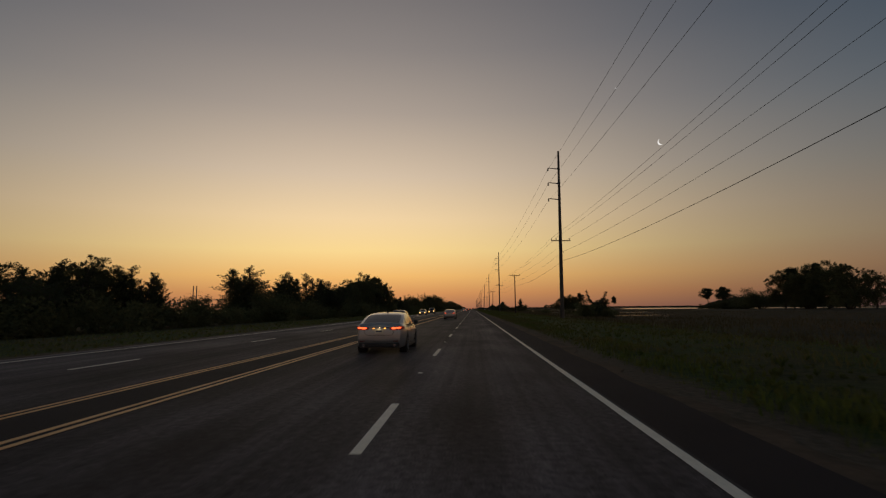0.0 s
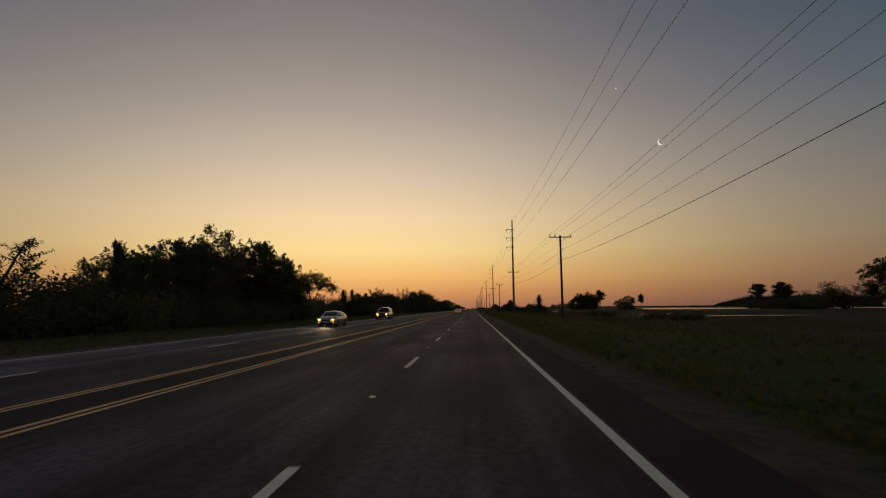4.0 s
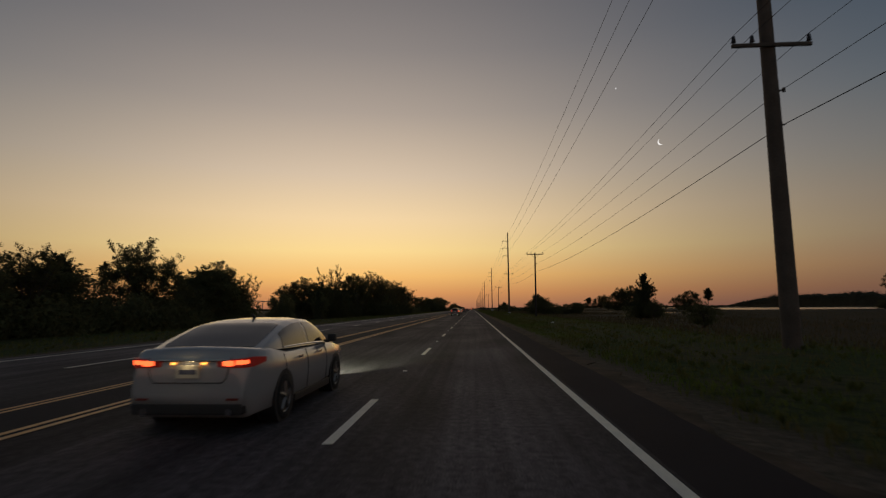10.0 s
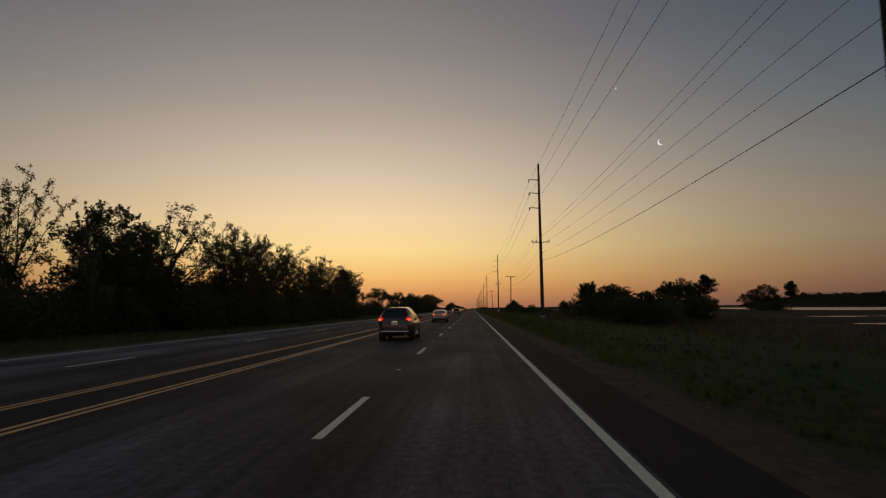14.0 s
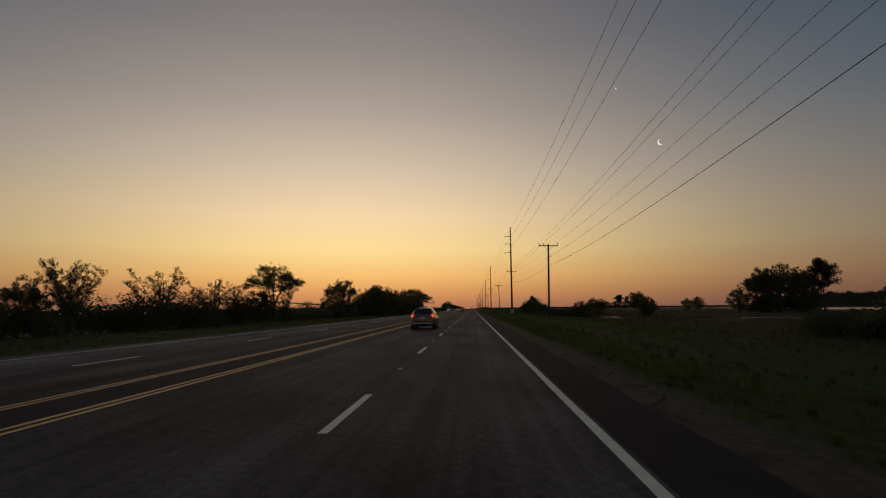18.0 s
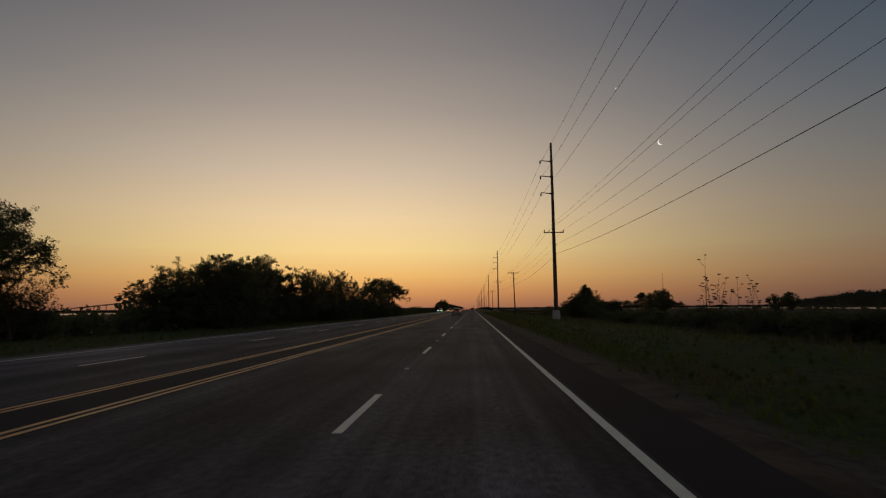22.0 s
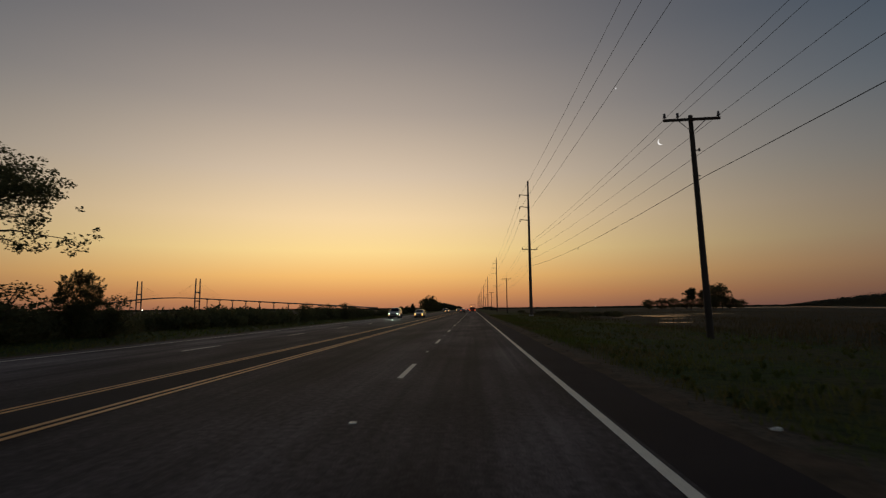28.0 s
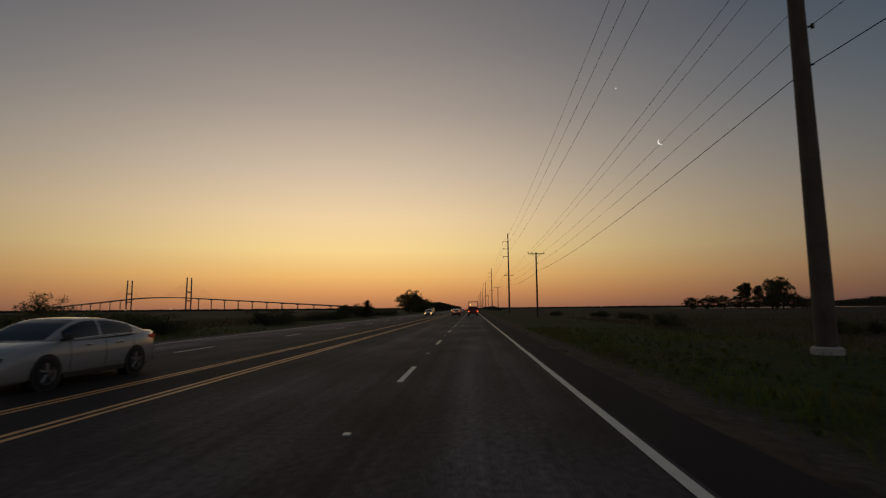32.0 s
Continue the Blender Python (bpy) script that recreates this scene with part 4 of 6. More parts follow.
for row in [
        ("m", -27, 369, 6, 8.6), ("t", -26, 378.5, 6.6, 9.5), ("t", -27, 382.1, 7.2, 9.8), ("m", -28, 386.4, 12.7, 9.8), ("m", -26, 395.4, 7.1, 7.8),
        ("o", -27, 399.3, 7.4, 9.1), ("m", -28, 513.3, 6, 5.6),
]:
    plant(*row, "trees along the left verge")
for row in [
        ("c", -27, 400.9, 6.4, 9.2), ("o", -32, 415.7, 3.2, 3.9), ("t", -34, 422.2, 5.5, 5.5), ("t", -36, 425.1, 4.7, 5.9), ("s", -32, 426.1, 6.6, 3),
        ("t", -34, 434.8, 6.2, 5.9), ("s", -32, 436.1, 8, 3.5), ("t", -34, 445.5, 5.4, 5.3), ("s", -31, 447, 4.6, 4.4), ("u", -30, 455.5, 8.0, 7.8), ("o", -31, 452.8, 5.0, 4.0),
        ("t", -31, 462.5, 4, 5.2), ("s", -34, 482.6, 6, 3), ("s", -29, 487.2, 4, 2.5), ("u", -30, 494, 7.2, 7.8), ("m", -30.5, 494.8, 5.6, 6.6),
        ("o", -31, 490.5, 5, 4.6), ("s", -30, 497.5, 4.2, 2.8), ("t", -29, 495.4, 3.7, 4.5), ("o", -29, 511.5, 6.0, 4.8),
]:
    plant(*row, "trees along the left verge")
for row in [
        ("m", -30, 515, 7.0, 6.3), ("t", -26, 515, 4.4, 6.0), ("o", -27, 516.5, 7.4, 7), ("t", -26, 517.8, 4.9, 7), ("m", -26, 522.3, 6.2, 7.3),
        ("o", -29, 526.5, 7.0, 7.6), ("o", -29.5, 534, 8.4, 8.3), ("m", -25, 537.5, 6.5, 6.9), ("t", -25, 540.9, 5.3, 7.6), ("t", -28, 547.4, 7.5, 7.6), ("t", -24, 548.6, 5, 7.2),
        ("t", -25, 551.9, 8.4, 7.2), ("t", -27, 553, 7.0, 8.0), ("b", -24, 556.4, 4.2, 7.3), ("t", -23, 560.4, 5, 7.2), ("m", -24, 564.2, 5.5, 6.1),
        ("t", -28, 569.5, 7, 7.0), ("o", -23, 574.8, 5.6, 6.5), ("m", -22, 581.8, 5.2, 6), ("u", -22.5, 600, 8.8, 8.0), ("o", -25, 606.1, 4, 5.8),
]:
    plant(*row, "trees along the left verge")
for row in [
        ("s", -26, 609.1, 5.5, 2.4), ("u", -28, 615.3, 11.8, 10.3), ("s", -27, 617.8, 7.2, 2.9), ("o", -26, 622.7, 3, 4), ("s", -24, 622.7, 3.8, 2.4),
        ("s", -27, 636.9, 5.6, 1.8), ("s", -27, 646.9, 6.8, 1.9), ("s", -24, 660.7, 2.3, 2.2), ("s", -25, 674, 3.8, 2.3), ("s", -23, 678.6, 2.6, 2.5),
        ("s", -26, 684.5, 5.6, 2.2), ("s", -25, 688, 4.5, 2.5), ("s", -25, 691.5, 5.4, 1.9), ("s", -28, 699.4, 6.4, 2.1), ("s", -23, 711.3, 4.4, 1.3),
        ("s", -45, 727.4, 4.7, 3.2), ("s", -25, 739.1, 7.8, 1.9), ("s", -25, 762.4, 12.9, 1.6), ("o", -26, 784, 7.5, 3.2), ("c", -24, 785.5, 3.3, 3.4),
]:
    plant(*row, "trees along the left verge")
for row in [
        ("s", -24, 815.7, 10.5, 1.9), ("o", -25, 868.3, 10.3, 8.3), ("o", -26, 906.9, 21.5, 8.4), ("o", -25, 939.9, 11.5, 7),
]:
    plant(*row, "trees along the left verge")
for row in [
        ("s", 19, 99.5, 4.3, 3.1), ("f", 22.6, 106.1, 5.2, 4.6), ("s", 22, 110.7, 6.7, 2.5), ("s", 30, 165.4, 5.6, 0.9), ("s", 30, 174.7, 7.4, 0.9),
        ("s", 25, 192.5, 8.3, 0.9), ("s", 26, 209.4, 4.3, 0.9), ("o", 18.8, 263, 2.8, 2.0), ("s", 24, 275.2, 3.3, 0.9),
        ("o", 206, 282, 15.3, 19.2), ("s", 203, 296.8, 25.3, 14.1), ("c", 24.9, 298.2, 4.2, 6.6), ("o", 25, 298, 6.8, 3.2),
        ("s", 25, 298.7, 6.2, 2.6), ("o", 206, 299.9, 22, 23.7), 
]:
    plant(*row, "trees in the right marsh")
for row in [
        ("o", 206, 318.1, 22, 26.8), ("s", 203, 330.4, 25.3, 15.8), ("o", 206, 339.4, 22, 26.2),
        ("s", 16, 352.7, 8, 2.8), ("o", 17, 357.3, 8, 3.3), ("o", 206, 360.6, 22, 24.9), ("s", 20, 361.2, 5.2, 2.9), ("o", 18, 369.9, 9.1, 4.2),
        ("s", 25, 370.9, 7.7, 2.3), ("o", 30, 373, 7.8, 4), ("o", 19, 375.3, 9.5, 4.4), ("o", 20, 379.5, 6.2, 4.9), ("s", 206, 389.9, 25.3, 13.8),
        ("c", 21, 391.7, 1.9, 4.6), ("c", 21, 398.1, 3.8, 6.2), ("c", 21, 402, 5.4, 6.2), ("c", 21, 406.5, 4.5, 6.2), ("o", 24, 407.1, 3.5, 3.5),
]:
    plant(*row, "trees in the right marsh")
for row in [
        ("s", 24, 408.2, 5.5, 2.8), ("s", 206, 409.9, 25.3, 11.1), ("s", 24, 415.2, 15.3, 1.5), ("s", 205, 430.1, 25.3, 7.2),
        ("s", 214, 442, 13, 8.1), ("p", 210, 451, 16.1, 15), ("s", 208, 432, 24, 6), ("s", 213, 462, 24, 6), ("s", 218, 487, 24, 5),
        ("p", 214, 465, 14.9, 18.1), ("s", 20, 488.2, 10.2, 1.9), ("p", 212, 489, 15.3, 17.9),
]:
    plant(*row, "trees in the right marsh")
for row in [
        ("o", 18, 556.2, 8.1, 3.7),
        ("o", 29, 476, 3.4, 3.3), ("o", 19.2, 485, 3.2, 2.8),
]:
    plant(*row, "trees in the right marsh")
for row in [
        ("s", 20, 413.7, 6.3, 0.9), ("s", 20, 492.3, 8.3, 1.9), ("s", 18, 500.9, 5.3, 0.9),
        ("s", 22, 506.7, 6.2, 1.4), ("s", 19, 509.6, 5.5, 1.3), ("s", 30, 516.2, 4.6, 1.6),
        ("s", 18, 517.1, 6.1, 0.9), ("s", 18, 523.9, 6.4, 1), ("s", 20, 528.4, 4, 1.4), ("s", 18, 531.5, 6.7, 1.1), ("s", 20, 535.8, 4, 1.5),
        ("s", 18, 541.8, 6, 0.9), ("s", 30, 543.1, 4, 1.7), ("o", 18, 550.5, 4, 2.5), ("s", 19, 553.6, 4.1, 2.4),
]:
    plant(*row, "trees in the right marsh")
for row in [
        ("o", 22, 555.8, 2.9, 2.8), ("o", 20, 559.1, 4.9, 3.3), ("s", 18, 560.1, 4.7, 1.1), ("o", 19, 562.8, 7.2, 4.4), ("c", 19, 563.9, 3.6, 5.6),
        ("o", 20, 565.9, 4.3, 5.1), ("o", 21, 571.1, 4.1, 4), ("s", 19, 571.9, 6.4, 0.9), ("s", 19, 577.1, 6.9, 2.3),
        ("o", 22, 578.7, 4.8, 3.5), ("s", 24, 594.3, 6.6, 3.1), ("s", 24, 606.6, 7.7, 2.8), ("s", 22, 617.3, 8.9, 2),
        ("o", 60, 645.8, 9.6, 6.1), ("o", 120, 679.7, 11.4, 7.1), ("s", 30, 708.2, 9.2, 0.9), ("s", 26, 715.9, 5.8, 0.9), ("s", 26, 756.2, 4.7, 0.9),
]:
    plant(*row, "trees in the right marsh")
for row in [
        ("s", 26, 773.3, 3.7, 0.9), ("s", 25, 790.3, 5.1, 0.9), ("s", 18, 798.4, 8.5, 0.9), ("o", 195, 1032, 14, 19.0), ("o", 203, 1034, 15, 20.2), ("p", 177, 1030, 11, 16.5), ("p", 187, 1033, 6, 15.0), ("o", 143, 1030, 11, 7.4),
        ("o", 152, 1027, 12, 8.4), ("o", 162, 1028, 12, 8.6), ("o", 172, 1027, 13, 9.0), ("o", 183, 1026, 13, 9.0), ("o", 194, 1025, 12, 9.2), ("o", 205, 1026, 12, 9.2), ("o", 214, 1029, 12, 7.6), ("s", 15.5, 683, 3.6, 0.8), ("s", 14.6, 722, 2.4, 0.9),
]:
    plant(*row, "trees in the right marsh")
for row in [("o", -38, 139, 7.5, 7.6), ("o", -38, 147, 9, 9.6), ("o", -37, 156, 9, 9.4), ("o", -33, 170, 7, 9.2), ("o", -34, 164, 8, 11.5), ("p", 206, 330, 12, 27), ("p", 207, 352, 11, 26), ("o", 210, 345, 30, 20)]:
    plant(*row, "trees beside the marsh")
for row in [("o", 92, 557, 12, 13.5), ("o", 100, 562, 13, 15), ("o", 107, 558, 9, 12.5), ("o", 96, 559, 10, 13.2), ("o", 104, 557, 9, 13.6), ("p", 111, 556, 9, 16.5), ("s", 98, 552, 20, 5), ("o", 86, 559, 7, 7), ("o", 124, 543, 9, 8.5),
            ("o", 132, 545, 12, 11), ("p", 142, 543, 6, 12.5), ("s", 130, 538, 18, 4)]:
    plant(*row, "trees beside the marsh")
for row in [("o", -41, 34, 5, 5.0), ("o", -41, 41.5, 6, 5.5), ("o", -42, 49, 6, 6.0), ("o", -42, 57, 6, 6.0), ("c", -41, 62, 4, 5.4), ("o", -41, 28, 5.5, 5.2)]:
    plant(*row, "trees along the left verge")
for row in [("o", -31, 347, 7.0, 6.0), ("o", -31, 340.5, 6.5, 7.8), ("o", -31, 356, 6.0, 5.4), ("o", -30, 373, 6.0, 5.2), ("o", -30, 384, 6, 5.4), ("o", -29, 519, 6, 5.2), ("o", -29, 535, 6.5, 5.4),
            ("o", -28, 556, 6, 4.8), ("o", -27, 578, 5.5, 4.4)]:
    plant(*row, "trees along the left verge")
tree_rnd = random.Random(77)
for row in [("s", -37.5, 314.5, 5, 4.8), ("o", -39.5, 321, 7, 6.6), ("o", -39, 326.8, 8, 8.3), ("o", -37.5, 331.5, 7, 7.2), ("s", -30.2, 292.8, 3.2, 3.0)]:
    plant(*row, "trees along the left verge")


# ---- undergrowth that closes the foot of the woods ----
def thicket(name, rows, seed, label, leaf=0.13, dens=52, mat=LEAF):
    """Joined leaf clumps; rows: x, y0, y1, height, depth."""
    rnd = random.Random(seed)
    vs, fs = [], []
    for x, y0, y1, h, depth in rows:
        y = y0
        while y < y1:
            c = Vector((x + rnd.uniform(-depth, depth), y, h * rnd.uniform(0.25, 0.62)))
            a, b = leaf_cloud(rnd, [(c, h * rnd.uniform(0.35, 0.6)), (c + Vector((rnd.uniform(-1, 1), 0.6, -0.3 * h)), h * 0.45)], int(dens * 9 * max(0.5, (h / 3.2) ** 2)), leaf * 1.25, 0.9)
            i = len(vs)
            vs += [tuple(v) for v in a]
            fs += [tuple(k + i for k in f) for f in b]
            y += rnd.uniform(0.5, 1.1) * h * 0.55
    return tagged(raw(name, vs, fs, mat), label, "undergrowth", kind="stuff")


thicket("undergrowth", [(-36, 25, 66, 3.4, 1.5), (-36, 66, 88, 2.2, 1.2), (-36, 82, 132, 5.3, 1.5), (-34, 125, 180, 5.0, 1.6), (-36, 178, 236, 4.6, 1.5), (-34, 230, 284, 3.8, 1.5),
                        (-32, 262, 282, 4.5, 1.2)], 11, "dark tangled undergrowth at the foot of the trees")
thicket("undergrowth", [(-31, 318, 352, 4.6, 1.4), (-29, 345, 405, 5.0, 1.5), (-33, 408, 470, 2.6, 1.4), (-31, 465, 488, 2.4, 1.4), (-30.5, 486, 514, 1.9, 1.3), (-28, 513, 545, 4.2, 1.4), (-26, 540, 600, 4.0, 1.3),
                        (-27, 600, 628, 2.6, 1.2), (-27, 638, 661, 1.8, 1.5), (-27, 668, 690, 1.9, 1.3), (-26.5, 695, 714, 1.6, 1.2), (-25.5, 634, 657, 1.9, 0.8), (-25.5, 669, 714, 1.6, 0.8), (-29, 634, 657, 2.1, 1.0)], 12, "dark tangled undergrowth at the foot of the trees")
thicket("undergrowth", [(-42, 20, 66, 4.2, 1.5), (-42, 84, 180, 5.2, 1.8), (-41, 186, 282, 4.2, 1.8), (-38, 320, 410, 5.2, 1.8), (-34, 514, 600, 4.6, 1.6), (-31, 514, 598, 3.6, 1.2), (-33, 322, 404, 4.2, 1.4), (-38, 128, 182, 5.2, 1.5)], 14,
        "dark tangled undergrowth deep among the trees", 0.22, 12)
thicket("undergrowth", [(-33, 84, 128, 3.3, 1.0), (-30, 128, 178, 3.7, 1.0), (-30.5, 232, 282, 3.1, 1.0)], 15, "dense dark hedge foot along the left verge")
thicket("undergrowth", [(-28.5, 316, 345, 3.4, 1.0), (-24.8, 342, 404, 3.7, 1.0), (-25.2, 512, 546, 3.9, 1.0), (-22.8, 542, 575, 3.6, 1.0), (-21.4, 572, 603, 2.8, 0.8)], 16,
        "dense dark hedge foot along the left verge")
thicket("undergrowth", [(21, 392, 412, 2.4, 1.2), (20, 491, 520, 1.4, 1.2), (19, 515, 549, 1.1, 1.5), (19, 549, 600, 1.9, 1.5), (22, 560, 580, 2.8, 1.3), (24, 100, 116, 1.5, 1.2)], 13,
        "low dark thicket in the marsh edge")


# ---- far woods on the horizon ----
def far_woods(name, pts, crest, seed, label, leaf=2.2, per_metre=1.6, depth=14.0):
    """A ragged band of leaves over a dark mound along the points; crest gives its height at each."""
    rnd = random.Random(seed)
    vs, fs = [], []

    def tall(x, y, h):
        return h * (1 + 0.25 * noise.noise((x * 0.03, y * 0.03, seed)) + 0.22 * noise.noise((x * 0.13, y * 0.13, seed + 5)))

    for j, ((x0, y0), (x1, y1)) in enumerate(zip(pts, pts[1:])):
        n = max(4, int(math.hypot(x1 - x0, y1 - y0) / 9))
        nx, ny = -(y1 - y0), x1 - x0
        q = math.hypot(nx, ny)
        nx, ny = nx / q * depth * 0.7, ny / q * depth * 0.7
        for i in range(n + 1):
            f = i / n
            x, y = x0 + (x1 - x0) * f, y0 + (y1 - y0) * f
            h = tall(x, y, crest[j] * (1 - f) + crest[j + 1] * f)
            k = len(vs)
            vs += [(x - nx, y - ny, -0.9), (x - nx * 0.7, y - ny * 0.7, h * 0.7), (x, y, h * 0.97), (x + nx * 0.7, y + ny * 0.7, h * 0.7), (x + nx, y + ny, -0.9)]
            if i:
                fs += [(k - 5 + m_, k - 4 + m_, k + 1 + m_, k + m_) for m_ in range(4)]
    for j, ((x0, y0), (x1, y1)) in enumerate(zip(pts, pts[1:])):
        length = math.hypot(x1 - x0, y1 - y0)
        for i in range(int(length * per_metre)):
            f = rnd.random()
            x, y = x0 + (x1 - x0) * f, y0 + (y1 - y0) * f
            h = tall(x, y, crest[j] * (1 - f) + crest[j + 1] * f)
            c = Vector((x + rnd.uniform(-depth, depth), y + rnd.uniform(-depth, depth), h * rnd.random() ** 0.75 - 0.6))
            a = Vector((rnd.gauss(0, 1), rnd.gauss(0, 1), rnd.gauss(0, 1))).normalized()
            b = a.orthogonal().normalized()
            s_ = leaf * rnd.uniform(0.6, 1.4)
            k = len(vs)
            vs += [tuple(c - a * s_), tuple(c + b * s_ * 0.7), tuple(c + a * s_), tuple(c - b * s_ * 0.7)]
            fs.append((k, k + 1, k + 2, k + 3))
    return tagged(raw(name, vs, fs, FARLEAF), label, "woods", kind="stuff")


far_woods("far_woods", [(560, 850), (640, 1150), (720, 1500), (830, 1850), (1010, 2320), (1300, 2800)], (13, 23, 27, 16, 6, 3), 3, "dark wooded shore across the river", 0.8, 34.0)
far_woods("far_woods", [(20, 2500), (300, 2700), (700, 2900), (1500, 3300), (2600, 3900)], (4, 5, 7, 8, 8), 4, "low dark woods along the far marsh edge", 1.4, 6.0)
far_woods("far_woods", [(-2600, 2600), (-1700, 2900), (-800, 3000), (-300, 2700), (-60, 2300)], (8, 8, 7, 6, 5), 6, "low dark woods below the bridge", 1.4, 6.0)
far_woods("far_woods", [(-900, 500), (-1100, 1100), (-1500, 1900), (-2600, 2600)], (8, 8, 8, 8), 7, "low dark woods across the left marsh", 2.0, 3.0)
far_woods("roadside_woods", [(-30, 960), (-29, 1100), (-30, 1400), (-28, 1800)], (4, 7, 6, 5), 8, "far roadside trees along the left verge", 0.7, 14.0, 3.0)
far_woods("roadside_woods", [(22, 1150), (22, 1300), (22, 1700)], (2, 4, 4), 9, "far roadside trees along the right verge", 0.7, 12.0, 3.0)


# ---- cable-stayed bridge on the horizon ----
def build_bridge():
    pr, pl = Vector((-1439.0, 3249.0, 0)), Vector((-1881.7, 3439.5, 0))
    span = (pr - pl).length
    ax = (pr - pl).normalized()
    side = Vector((-ax.y, ax.x, 0))
    e = thing("cable_stayed_bridge", Matrix.Translation((pl + pr) / 2), "long cable-stayed bridge with twin pylons seen against the dusk", "bridge")
    mid = (pl + pr) / 2
    PYL, DECK = 170.0, 67.0

    def deck_z(s):
        a = abs(s)
        return DECK + 6 - 10.0 * (a / (span / 2)) ** 2 * 0.6 if a < span / 2 else DECK - (a - span / 2) * 0.052 if a < 1500 else 4

    def at(s, off=0.0, z=0.0):
        p_ = ax * s + side * off
        return Vector((p_.x, p_.y, z))

    left, right = -1050.0, 1360.0
    bm = bmesh.new()
    n = 60
    prev = None
    for i in range(n + 1):
        s = left + (right - left) * i / n
        z = max(6.0, deck_z(s))
        ring = [bm.verts.new(at(s, o, zz)) for o, zz in ((-13, z - 3.5), (-13, z + 1.2), (13, z + 1.2), (13, z - 3.5))]
        if prev:
            for k in range(4):
                bm.faces.new((prev[k], prev[(k + 1) % 4], ring[(k + 1) % 4], ring[k]))
        prev = ring
    part("deck", bm, BRIDGE_GREY, e)
    for s0 in (-span / 2, span / 2):
        bm = bmesh.new()
        for o in (-1, 1):
            add_path(bm, [at(s0, 13.5 * o, -2), at(s0, 14.5 * o, 60), at(s0, 12.5 * o, PYL)], [5.2, 4.4, 3.6], 4)
        for z, w in ((52, 16), (96, 15)):
            add_path(bm, [at(s0, -w, z), at(s0, w, z)], 3.0, 4)
        part("pylon", bm, BRIDGE_GREY, e)
        for sg in (-1, 1):
            for k in range(9):
                bm = bmesh.new()
                s1 = s0 + sg * (22 + k * (span / 2 - 30) / 9)
                add_path(bm, [at(s0, 0, 100 + k * 7), at(s1, 0, deck_z(s1))], 0.22, 3)
                part("stay_cable", bm, STEEL, e)
    s = span / 2 + 75
    k = 0
    while s < right - 40:
        for sg, lim in ((1, right), (-1, -left)):
            if s < lim - 40 and deck_z(s) > 9:
                bm = bmesh.new()
                z = deck_z(s) - 3.5
                add_path(bm, [at(sg * s, 0, -2), at(sg * s, 0, z - 6)], 2.6, 4)
                add_path(bm, [at(sg * s, -9, z - 1.5), at(sg * s, 9, z - 1.5)], 1.8, 4)
                part("pier", bm, BRIDGE_GREY, e)
        s += 92
    return e


build_bridge()


# ---- lamps on the far shore ----
for i, (x, y, z) in enumerate([(-985, 2330, 6), (-1750, 2600, 9), (440, 2500, 5), (-1150, 2350, 5)]):
    e = thing("shore_lamp", pose(x, y, 0), "small bright lamp far away on the shore", "lamp", "lamps on the far shore")
    bm = bmesh.new()
    add_tube(bm, (0, 0, -1), (0, 0, z), 0.12, 0.08, 6)
    part("post", bm, STEEL, e)
    bm = bmesh.new()
    bmesh.ops.create_icosphere(bm, subdivisions=1, radius=min(0.8, 0.0003 * y), matrix=Matrix.Translation((0, 0, z)))
    part("lamp_head", bm, SHORE_LIGHT, e)


